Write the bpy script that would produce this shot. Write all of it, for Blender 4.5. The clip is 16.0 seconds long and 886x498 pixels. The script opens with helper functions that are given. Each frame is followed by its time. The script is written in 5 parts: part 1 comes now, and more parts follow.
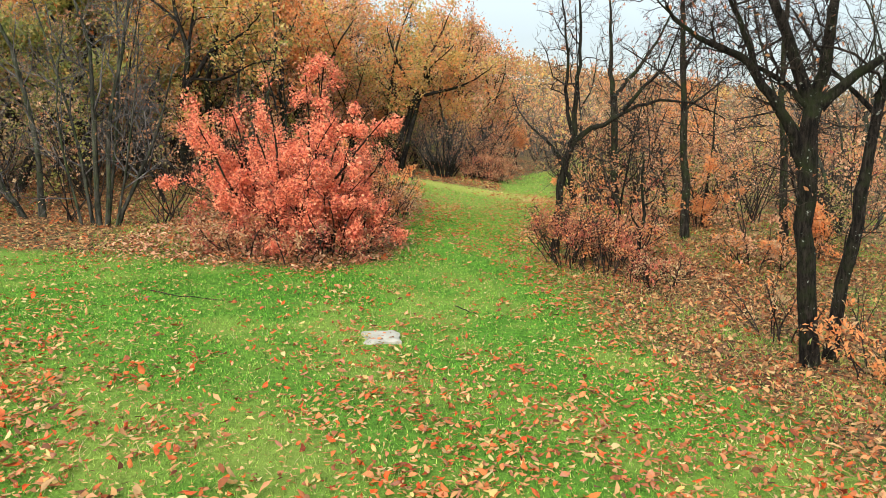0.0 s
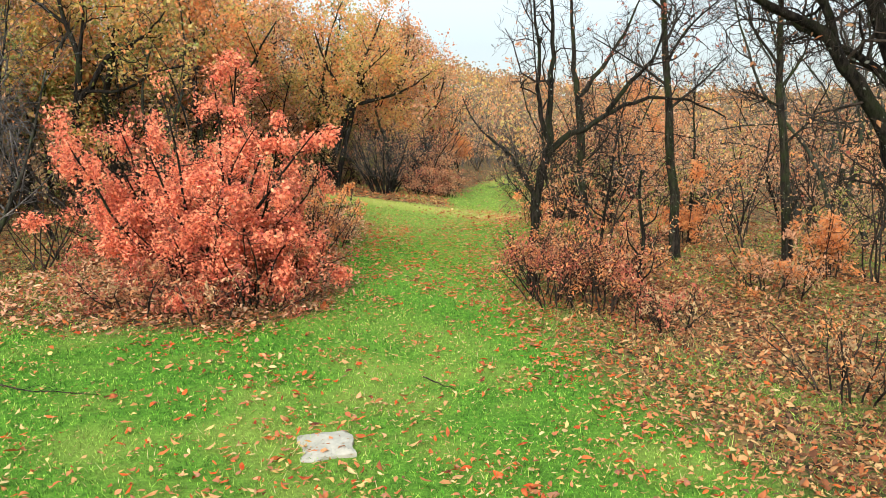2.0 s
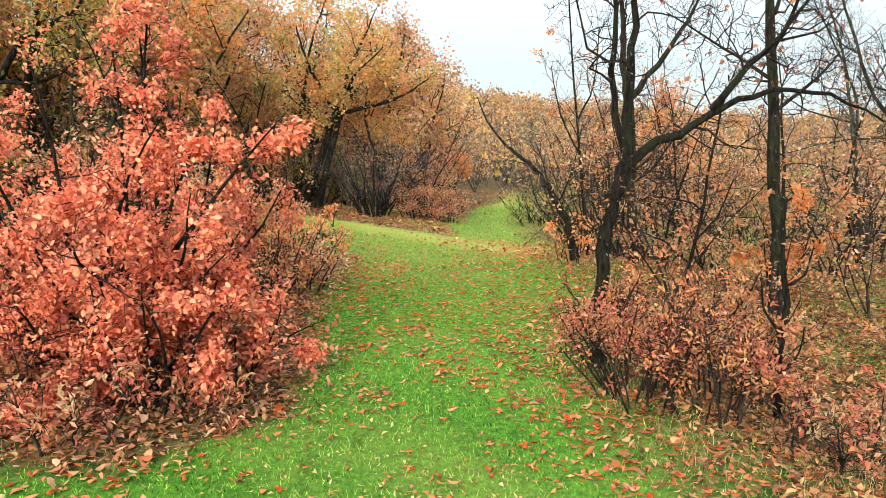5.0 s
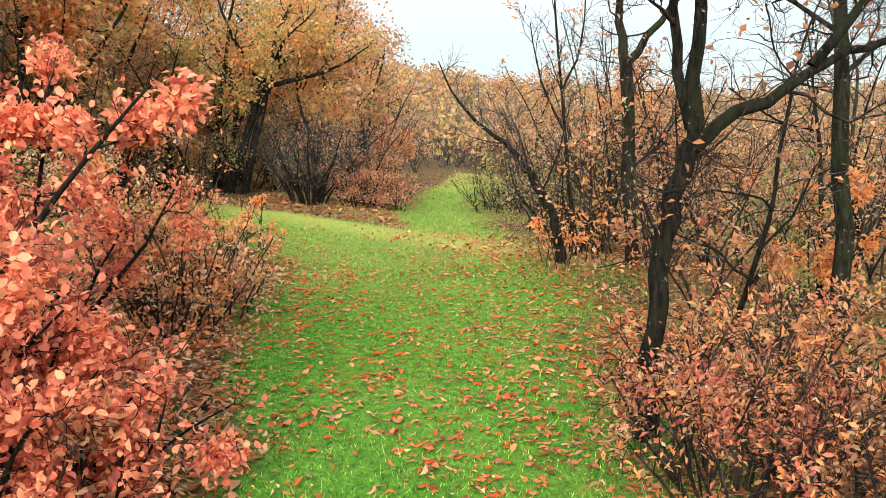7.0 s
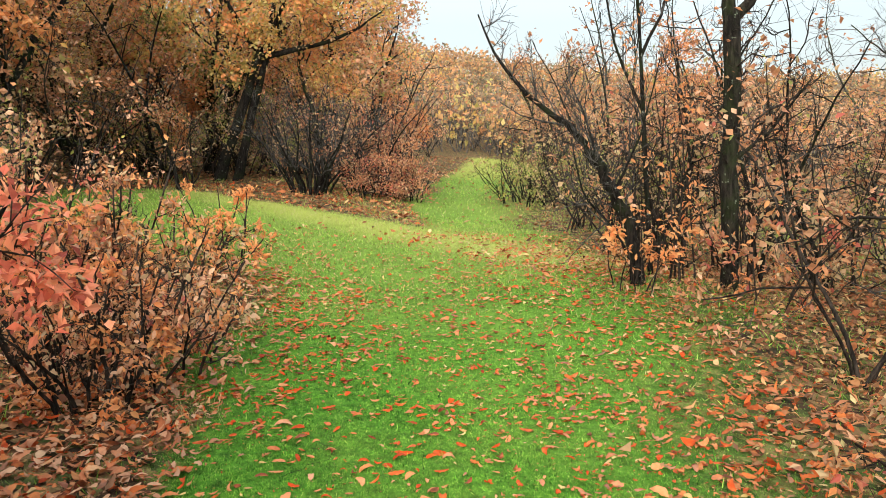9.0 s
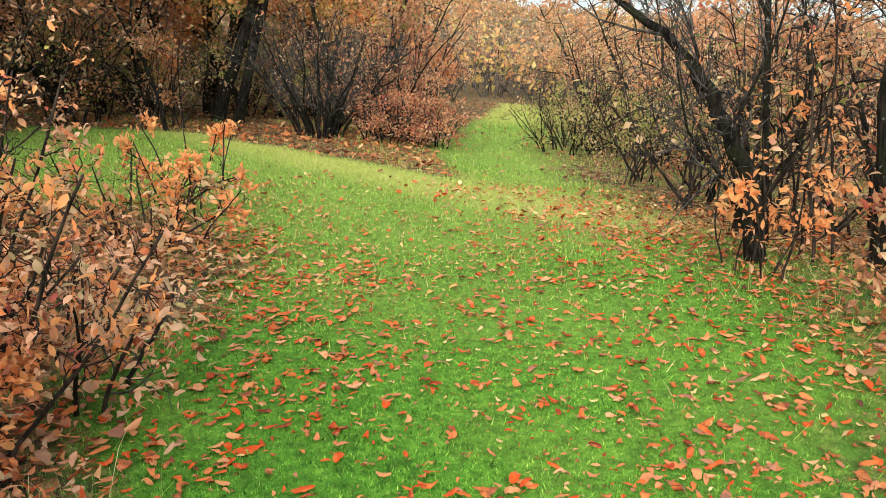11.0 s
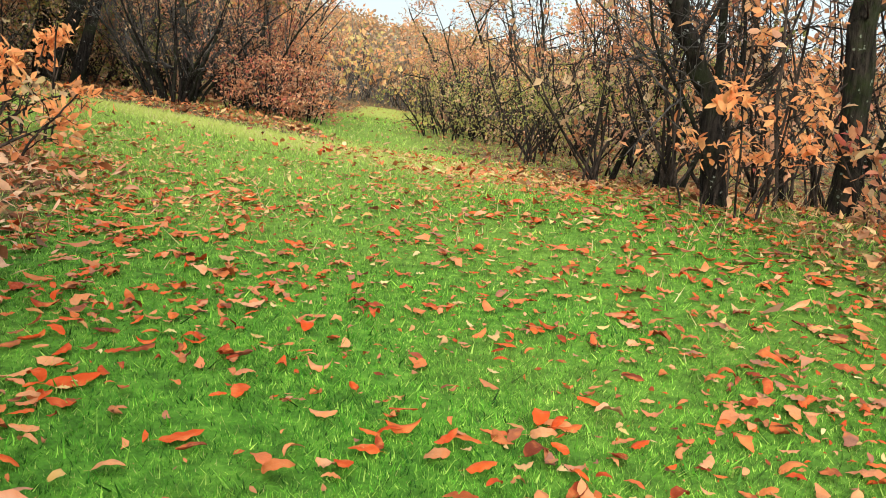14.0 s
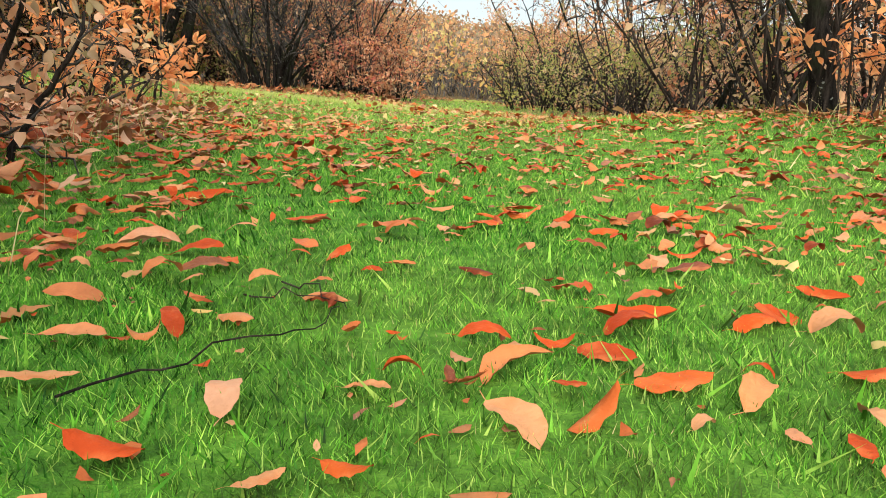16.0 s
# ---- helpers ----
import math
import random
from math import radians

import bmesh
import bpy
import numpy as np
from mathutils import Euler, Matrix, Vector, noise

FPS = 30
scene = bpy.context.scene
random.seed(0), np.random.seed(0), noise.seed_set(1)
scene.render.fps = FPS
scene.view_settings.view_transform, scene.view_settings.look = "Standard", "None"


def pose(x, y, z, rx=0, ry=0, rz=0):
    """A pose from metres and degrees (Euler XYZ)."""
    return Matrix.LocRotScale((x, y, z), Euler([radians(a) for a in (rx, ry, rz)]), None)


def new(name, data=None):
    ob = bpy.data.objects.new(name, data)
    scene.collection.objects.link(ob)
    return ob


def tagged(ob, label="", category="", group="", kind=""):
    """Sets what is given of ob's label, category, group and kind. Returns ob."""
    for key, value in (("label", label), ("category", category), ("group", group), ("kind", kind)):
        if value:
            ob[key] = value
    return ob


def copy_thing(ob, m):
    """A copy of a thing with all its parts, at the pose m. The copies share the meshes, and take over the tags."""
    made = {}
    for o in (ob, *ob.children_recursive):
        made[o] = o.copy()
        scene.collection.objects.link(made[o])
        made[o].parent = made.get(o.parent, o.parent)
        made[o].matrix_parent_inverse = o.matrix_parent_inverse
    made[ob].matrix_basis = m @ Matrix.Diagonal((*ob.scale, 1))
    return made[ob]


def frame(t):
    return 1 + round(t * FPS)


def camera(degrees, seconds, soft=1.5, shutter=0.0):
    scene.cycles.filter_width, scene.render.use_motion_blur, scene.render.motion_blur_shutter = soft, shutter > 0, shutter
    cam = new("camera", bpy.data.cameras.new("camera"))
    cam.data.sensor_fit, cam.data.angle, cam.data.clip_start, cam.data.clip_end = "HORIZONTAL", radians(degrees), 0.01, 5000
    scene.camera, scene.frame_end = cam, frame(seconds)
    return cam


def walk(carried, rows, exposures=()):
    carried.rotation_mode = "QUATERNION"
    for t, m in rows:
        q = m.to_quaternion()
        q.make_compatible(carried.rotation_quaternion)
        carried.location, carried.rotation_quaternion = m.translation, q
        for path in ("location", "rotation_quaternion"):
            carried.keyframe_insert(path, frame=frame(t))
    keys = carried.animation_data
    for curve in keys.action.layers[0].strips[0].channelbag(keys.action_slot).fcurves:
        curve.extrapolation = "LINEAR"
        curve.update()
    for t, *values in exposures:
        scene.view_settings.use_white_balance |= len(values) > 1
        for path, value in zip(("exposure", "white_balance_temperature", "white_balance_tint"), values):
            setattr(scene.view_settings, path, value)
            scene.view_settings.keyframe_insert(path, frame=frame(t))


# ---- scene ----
cam = camera(58.6, 16.0, soft=0.6)
METRES, EYE, TILT, LEAN, TURN = 12.0, 1.5, -8.0, 0.0, 0.0
ROWS = [
    (0.0, 0.0, 0.0, 0.0, 0.0, 0.0, 0.0),
    (0.5, -0.0067, 0.0398, 0.0088, -1.78, 1.69, 1.63),
    (1.0, -0.0086, 0.0839, 0.0124, -2.9, 2.14, 2.7),
    (1.5, -0.0092, 0.1232, 0.0196, -2.91, 1.37, 1.99),
    (2.0, -0.0131, 0.164, 0.0262, -4.54, 0.59, 2.56),
    (2.5, -0.0115, 0.2065, 0.0295, -5.87, 0.37, 2.84),
    (3.0, -0.0085, 0.2437, 0.0363, -5.44, 0.73, 1.81),
    (3.5, -0.0117, 0.2843, 0.0418, -5.55, 1.7, 1.59),
    (4.0, -0.0122, 0.3234, 0.0454, -5.46, 2.63, 1.69),
    (6.5, -0.0189, 0.5273, 0.0711, -6.66, 0.4, 1.91),
    (7.0, -0.0177, 0.5663, 0.0802, -10.33, 0.22, 2.71),
    (7.5, -0.0132, 0.6085, 0.0875, -10.28, 0.18, 2.61),
    (8.0, -0.0127, 0.6493, 0.092, -10.12, 0.12, 2.01),
    (10.5, 0.0046, 0.8377, 0.1119, -9.24, -3.78, 2.01),
    (11.0, 0.0065, 0.8689, 0.1035, -8.36, -4.54, 1.18),
    (11.5, 0.0047, 0.8991, 0.0942, -11.21, -5.1, 0.85),
    (12.0, 0.0018, 0.9207, 0.0829, -13.86, -4.77, -0.59),
    (12.5, -0.0009, 0.9301, 0.0789, -14.92, -4.35, -1.06),
    (13.0, -0.0025, 0.9363, 0.0749, -16.02, -3.32, -2.07),
    (13.5, -0.003, 0.9424, 0.0693, -17.81, -2.95, -2.09),
    (14.0, -0.0025, 0.9455, 0.064, -19.01, -3.05, -1.15),
    (14.5, -0.0021, 0.9471, 0.0569, -18.33, -3.02, -0.09),
    (15.0, -0.0035, 0.9466, 0.0494, -15.86, -2.81, 1.32),
    (15.5, -0.0048, 0.9463, 0.0406, -13.6, -3.16, 2.12),
    (16.0, -0.0062, 0.9446, 0.0347, -12.56, -2.89, 1.57),
]
EXPOSURES = [(0.0, 0.42), (2.0, 0.5), (4.0, 0.56), (7.0, 0.6), (8.2, 0.57), (11.0, 0.56), (14.5, 0.58), (16.0, 0.58)]
walk(cam, [(t, pose(0, 0, EYE, TILT, LEAN, TURN) @ pose(METRES * x, METRES * y, METRES * z, 90 + pitch, roll, yaw)) for t, x, y, z, yaw, pitch, roll in ROWS], EXPOSURES)

# ---- light ----
SUN_ELEV, SUN_AZ = 26.0, 200.0
world = bpy.data.worlds.new("overcast_sky")
scene.world = world
world.use_nodes = True
wn, wl = world.node_tree.nodes, world.node_tree.links
wn.clear()
w_out = wn.new("ShaderNodeOutputWorld")
w_sky = wn.new("ShaderNodeTexSky")
w_sky.sky_type = "NISHITA"
w_sky.sun_disc = False
w_sky.sun_elevation, w_sky.sun_rotation = radians(SUN_ELEV), radians(SUN_AZ)
w_sky.air_density, w_sky.dust_density = 1.0, 4.0
b_sky = wn.new("ShaderNodeBackground")
b_sky.inputs["Strength"].default_value = 0.05
wl.new(w_sky.outputs[0], b_sky.inputs["Color"])
# overcast cloud cover: three times as bright overhead as at the horizon
w_co = wn.new("ShaderNodeTexCoord")
w_sep = wn.new("ShaderNodeSeparateXYZ")
w_map = wn.new("ShaderNodeMapRange")
w_map.inputs["From Min"].default_value, w_map.inputs["From Max"].default_value = 0.12, 1.0
w_map.inputs["To Min"].default_value, w_map.inputs["To Max"].default_value = 0.51, 2.05
b_cloud = wn.new("ShaderNodeBackground")
b_cloud.inputs["Color"].default_value = (0.87, 0.975, 1.0, 1)
w_add = wn.new("ShaderNodeAddShader")
wl.new(w_co.outputs["Generated"], w_sep.inputs[0])
wl.new(w_sep.outputs["Z"], w_map.inputs["Value"])
wl.new(w_map.outputs[0], b_cloud.inputs["Strength"])
wl.new(b_sky.outputs[0], w_add.inputs[0])
wl.new(b_cloud.outputs[0], w_add.inputs[1])
wl.new(w_add.outputs[0], w_out.inputs["Surface"])
sun = new("sun", bpy.data.lights.new("sun", "SUN"))
sun.data.energy, sun.data.angle, sun.data.color = 5.0, radians(28), (1.0, 0.95, 0.87)
sun.matrix_world = pose(0, 0, 30, 90 - SUN_ELEV, 0, -SUN_AZ + 180)


# ---- materials ----
def material(name):
    m = bpy.data.materials.new(name)
    m.use_nodes = True
    nt = m.node_tree
    nt.nodes.clear()
    return m, nt, nt.nodes.new("ShaderNodeOutputMaterial")


def ramp(nt, colours):
    r = nt.nodes.new("ShaderNodeValToRGB")
    e = r.color_ramp.elements
    for i, c in enumerate(colours):
        p = i / max(1, len(colours) - 1)
        if i < 2:
            e[i].position = p
        else:
            e.new(p)
    for i, c in enumerate(colours):
        e[i].color = (*c, 1)
    return r


def noise_tex(nt, scale, detail=4.0, rough=0.6, coord="Object", stretch=None):
    co = nt.nodes.new("ShaderNodeTexCoord")
    n = nt.nodes.new("ShaderNodeTexNoise")
    n.inputs["Scale"].default_value = scale
    n.inputs["Detail"].default_value = detail
    n.inputs["Roughness"].default_value = rough
    if stretch:
        mp = nt.nodes.new("ShaderNodeMapping")
        mp.inputs["Scale"].default_value = stretch
        nt.links.new(co.outputs[coord], mp.inputs[0])
        nt.links.new(mp.outputs[0], n.inputs["Vector"])
    else:
        nt.links.new(co.outputs[coord], n.inputs["Vector"])
    return n


def mix_rgb(nt, fac, a, b, mode="MIX"):
    m = nt.nodes.new("ShaderNodeMix")
    m.data_type, m.blend_type = "RGBA", mode
    for sock, v in ((m.inputs[0], fac), (m.inputs[6], a), (m.inputs[7], b)):
        if isinstance(v, (int, float)):
            sock.default_value = v
        elif isinstance(v, tuple):
            sock.default_value = (*v, 1)
        else:
            nt.links.new(v, sock)
    return m.outputs[2]


def leaf_material(name, colours, thin=0.3, rough=0.55, island=True, blotch=30.0, gloss=0.15, mottle=0.0, tint=None, tint_scale=25.0):
    """Thin leaves: each leaf takes its own colour from the ramp, with darker blotches, and lets light through."""
    m, nt, out = material(name)
    r = ramp(nt, colours)
    if island:
        g = nt.nodes.new("ShaderNodeNewGeometry")
        nt.links.new(g.outputs["Random Per Island"], r.inputs[0])
    else:
        g = nt.nodes.new("ShaderNodeObjectInfo")
        nt.links.new(g.outputs["Random"], r.inputs[0])
    n = noise_tex(nt, blotch, 3.0)
    nr = ramp(nt, [(0.45, 0.42, 0.4), (1.0, 1.0, 1.0), (1.2, 1.15, 1.05)])
    nt.links.new(n.outputs[0], nr.inputs[0])
    col = mix_rgb(nt, 0.8, r.outputs[0], nr.outputs[0], "MULTIPLY")
    if mottle:
        n3 = noise_tex(nt, mottle, 4.0, 0.7)
        mr = ramp(nt, [(0.26, 0.29, 0.25), (0.9, 0.9, 0.86), (1.5, 1.45, 1.3)])
        mr.color_ramp.elements[0].position, mr.color_ramp.elements[2].position = 0.34, 0.68
        nt.links.new(n3.outputs[0], mr.inputs[0])
        col = mix_rgb(nt, 0.85, col, mr.outputs[0], "MULTIPLY")
    if tint:
        n4 = noise_tex(nt, tint_scale, 3.0, 0.6)
        tr = ramp(nt, [(0, 0, 0), (1, 1, 1)])
        tr.color_ramp.elements[0].position, tr.color_ramp.elements[1].position = 0.46, 0.66
        nt.links.new(n4.outputs[0], tr.inputs[0])
        col = mix_rgb(nt, mix_rgb(nt, 0.35, tr.outputs[0], (0.0, 0.0, 0.0)), col, tint)
    p = nt.nodes.new("ShaderNodeBsdfPrincipled")
    p.inputs["Roughness"].default_value = rough
    p.inputs["Specular IOR Level"].default_value = gloss
    nt.links.new(col, p.inputs["Base Color"])
    if tint:
        bp = nt.nodes.new("ShaderNodeBump")
        bp.inputs["Strength"].default_value, bp.inputs["Distance"].default_value = 0.5, 0.004
        nt.links.new(noise_tex(nt, 160.0, 3.0).outputs[0], bp.inputs["Height"])
        nt.links.new(bp.outputs[0], p.inputs["Normal"])
    t = nt.nodes.new("ShaderNodeBsdfTranslucent")
    nt.links.new(col, t.inputs["Color"])
    mx = nt.nodes.new("ShaderNodeMixShader")
    mx.inputs[0].default_value = thin
    nt.links.new(p.outputs[0], mx.inputs[1])
    nt.links.new(t.outputs[0], mx.inputs[2])
    nt.links.new(mx.outputs[0], out.inputs["Surface"])
    return m


def bark_material(name, dark, light, moss=None, scale=18.0, lichen=None):
    m, nt, out = material(name)
    n = noise_tex(nt, scale, 6.0, 0.7, stretch=(1, 1, 0.25))
    r = ramp(nt, [dark, tuple(0.6 * a + 0.4 * b for a, b in zip(dark, light)), light])
    r.color_ramp.elements[0].position, r.color_ramp.elements[1].position, r.color_ramp.elements[2].position = 0.42, 0.52, 0.64
    nt.links.new(n.outputs[0], r.inputs[0])
    col = r.outputs[0]
    if moss:
        n2 = noise_tex(nt, 3.5, 5.0, 0.7)
        r2 = ramp(nt, [(0, 0, 0), (1, 1, 1)])
        r2.color_ramp.elements[0].position, r2.color_ramp.elements[1].position = 0.48, 0.66
        nt.links.new(n2.outputs[0], r2.inputs[0])
        col = mix_rgb(nt, r2.outputs[0], col, moss)
    if lichen:
        n5 = noise_tex(nt, 26.0, 4.0, 0.55)
        r5 = ramp(nt, [(0, 0, 0), (1, 1, 1)])
        r5.color_ramp.elements[0].position, r5.color_ramp.elements[1].position = 0.655, 0.69
        nt.links.new(n5.outputs[0], r5.inputs[0])
        col = mix_rgb(nt, r5.outputs[0], col, lichen)
    p = nt.nodes.new("ShaderNodeBsdfPrincipled")
    p.inputs["Roughness"].default_value = 0.95
    p.inputs["Specular IOR Level"].default_value = 0.08
    nt.links.new(col, p.inputs["Base Color"])
    b = nt.nodes.new("ShaderNodeBump")
    b.inputs["Strength"].default_value = 1.0
    b.inputs["Distance"].default_value = 0.04
    nt.links.new(n.outputs[0], b.inputs["Height"])
    nt.links.new(b.outputs[0], p.inputs["Normal"])
    nt.links.new(p.outputs[0], out.inputs["Surface"])
    return m


BARK = bark_material("dark_oak_bark", (0.003, 0.0025, 0.002), (0.026, 0.021, 0.017), moss=(0.014, 0.018, 0.007), scale=42.0, lichen=(0.16, 0.17, 0.15))
BARK_MOSS = bark_material("mossy_bark", (0.006, 0.005, 0.004), (0.036, 0.030, 0.023), moss=(0.018, 0.026, 0.008), scale=30.0, lichen=(0.13, 0.15, 0.11))
BARK_GREY = bark_material("grey_bark", (0.012, 0.012, 0.009), (0.065, 0.062, 0.05), moss=(0.034, 0.046, 0.018))
TWIG = bark_material("brown_twig", (0.010, 0.008, 0.006), (0.055, 0.041, 0.032))
TWIG_ASH = bark_material("ash_grey_twig", (0.024, 0.022, 0.020), (0.11, 0.10, 0.09))
TWIG_GREY = bark_material("grey_twig", (0.04, 0.036, 0.035), (0.16, 0.145, 0.135))
RED = leaf_material("smoke_bush_leaf", [(0.26, 0.06, 0.045), (0.66, 0.16, 0.095), (0.86, 0.29, 0.155), (0.86, 0.37, 0.20), (0.46, 0.095, 0.065), (0.84, 0.33, 0.20), (0.76, 0.22, 0.12)], thin=0.45)
DEEP_RED = leaf_material("dark_red_leaf", [(0.22, 0.05, 0.04), (0.40, 0.10, 0.07), (0.45, 0.16, 0.09), (0.3, 0.13, 0.08)], thin=0.4)
ORANGE = leaf_material("orange_leaf", [(0.44, 0.15, 0.06), (0.72, 0.26, 0.09), (0.78, 0.36, 0.14), (0.64, 0.32, 0.13), (0.74, 0.30, 0.12)], thin=0.58)
GOLD = leaf_material("golden_oak_leaf", [(0.24, 0.21, 0.06), (0.62, 0.40, 0.12), (0.72, 0.42, 0.13), (0.23, 0.23, 0.07), (0.66, 0.50, 0.20), (0.42, 0.34, 0.11)], thin=0.6)
OLIVE = leaf_material("olive_leaf", [(0.11, 0.14, 0.04), (0.25, 0.26, 0.07), (0.40, 0.34, 0.09), (0.18, 0.2, 0.05), (0.30, 0.33, 0.10)], thin=0.52)
RUST = leaf_material("rusty_oak_leaf", [(0.16, 0.07, 0.04), (0.42, 0.17, 0.075), (0.52, 0.24, 0.11), (0.34, 0.18, 0.10), (0.24, 0.10, 0.06), (0.46, 0.19, 0.085), (0.40, 0.24, 0.12)], thin=0.45)
PEACH = leaf_material("faded_peach_leaf", [(0.40, 0.20, 0.12), (0.64, 0.34, 0.20), (0.70, 0.42, 0.26), (0.56, 0.27, 0.14), (0.50, 0.33, 0.21)], thin=0.5)
TAN = leaf_material("dry_tan_leaf", [(0.24, 0.15, 0.085), (0.44, 0.28, 0.15), (0.50, 0.36, 0.20), (0.34, 0.20, 0.11), (0.38, 0.32, 0.14)], thin=0.48)
FALLEN = leaf_material("fallen_oak_leaf", [(0.055, 0.02, 0.012), (0.26, 0.036, 0.010), (0.38, 0.052, 0.010), (0.30, 0.07, 0.018), (0.42, 0.19, 0.08), (0.12, 0.036, 0.018), (0.36, 0.05, 0.010), (0.46, 0.25, 0.13), (0.20, 0.04, 0.012), (0.38, 0.11, 0.03), (0.30, 0.14, 0.08), (0.17, 0.075, 0.05), (0.40, 0.16, 0.06)], thin=0.12, blotch=40, tint=(0.40, 0.12, 0.036), gloss=0.05)
LITTER = leaf_material("brown_leaf_litter", [(0.05, 0.024, 0.014), (0.16, 0.055, 0.024), (0.28, 0.09, 0.034), (0.40, 0.23, 0.10), (0.09, 0.04, 0.024), (0.38, 0.24, 0.11), (0.22, 0.05, 0.016), (0.24, 0.12, 0.05), (0.11, 0.05, 0.028)], thin=0.12, blotch=40, gloss=0.05)
PALE = leaf_material("bleached_tan_leaf", [(0.38, 0.25, 0.10), (0.28, 0.13, 0.05), (0.44, 0.34, 0.16), (0.24, 0.09, 0.03), (0.40, 0.25, 0.08), (0.36, 0.30, 0.12)], thin=0.12, blotch=40, gloss=0.05)
DRY_PINK = leaf_material("dry_pinkish_leaf", [(0.36, 0.19, 0.11), (0.42, 0.24, 0.15), (0.26, 0.10, 0.05), (0.36, 0.11, 0.045), (0.44, 0.28, 0.17), (0.16, 0.06, 0.035)], thin=0.12, blotch=40, gloss=0.05)
FALLEN_ONE = leaf_material("single_fallen_leaf", [(0.10, 0.022, 0.010), (0.34, 0.042, 0.008), (0.40, 0.058, 0.010), (0.36, 0.085, 0.020), (0.43, 0.20, 0.09), (0.34, 0.048, 0.009), (0.13, 0.045, 0.026), (0.38, 0.11, 0.03), (0.32, 0.15, 0.09)], thin=0.12, island=False, blotch=40, tint=(0.40, 0.13, 0.04), gloss=0.05)
FALLEN_RED = leaf_material("vivid_red_orange_leaf", [(0.34, 0.04, 0.008), (0.38, 0.055, 0.010), (0.28, 0.034, 0.008), (0.40, 0.075, 0.014)], thin=0.12, island=False, blotch=40, tint=(0.42, 0.13, 0.04), gloss=0.05)
FALLEN_PEACH = leaf_material("pale_peach_leaf", [(0.42, 0.17, 0.065), (0.42, 0.20, 0.095), (0.40, 0.13, 0.04), (0.42, 0.22, 0.13)], thin=0.12, island=False, blotch=40, tint=(0.36, 0.10, 0.03), gloss=0.05)
GRASS = leaf_material("grass_blade", [(0.006, 0.034, 0.003), (0.016, 0.09, 0.006), (0.046, 0.195, 0.013), (0.10, 0.31, 0.024), (0.20, 0.42, 0.05), (0.40, 0.55, 0.12)], thin=0.38, rough=0.6, blotch=1.8, mottle=19.0)
FAR_ORANGE = leaf_material("far_orange_leaf", [(0.28, 0.13, 0.06), (0.48, 0.21, 0.09), (0.50, 0.28, 0.12), (0.36, 0.24, 0.10)], thin=0.4)
FAR_BROWN = leaf_material("far_brown_leaf", [(0.13, 0.085, 0.055), (0.26, 0.155, 0.09), (0.33, 0.215, 0.13), (0.18, 0.135, 0.085), (0.20, 0.19, 0.09)], thin=0.3)
gnt = GRASS.node_tree
g_dry = gnt.nodes.new("ShaderNodeAttribute")
g_dry.attribute_name = "dry"
for link in [k for k in gnt.links if k.to_node.type in ("BSDF_PRINCIPLED", "BSDF_TRANSLUCENT") and k.to_socket.name in ("Base Color", "Color")]:
    source, target = link.from_socket, link.to_socket
    gnt.links.remove(link)
    gnt.links.new(mix_rgb(gnt, g_dry.outputs["Fac"], source, (0.36, 0.38, 0.10)), target)
GRASS_DRY = leaf_material("dry_grass_blade", [(0.22, 0.24, 0.07), (0.36, 0.31, 0.13), (0.45, 0.38, 0.2)], thin=0.3, blotch=2.5)


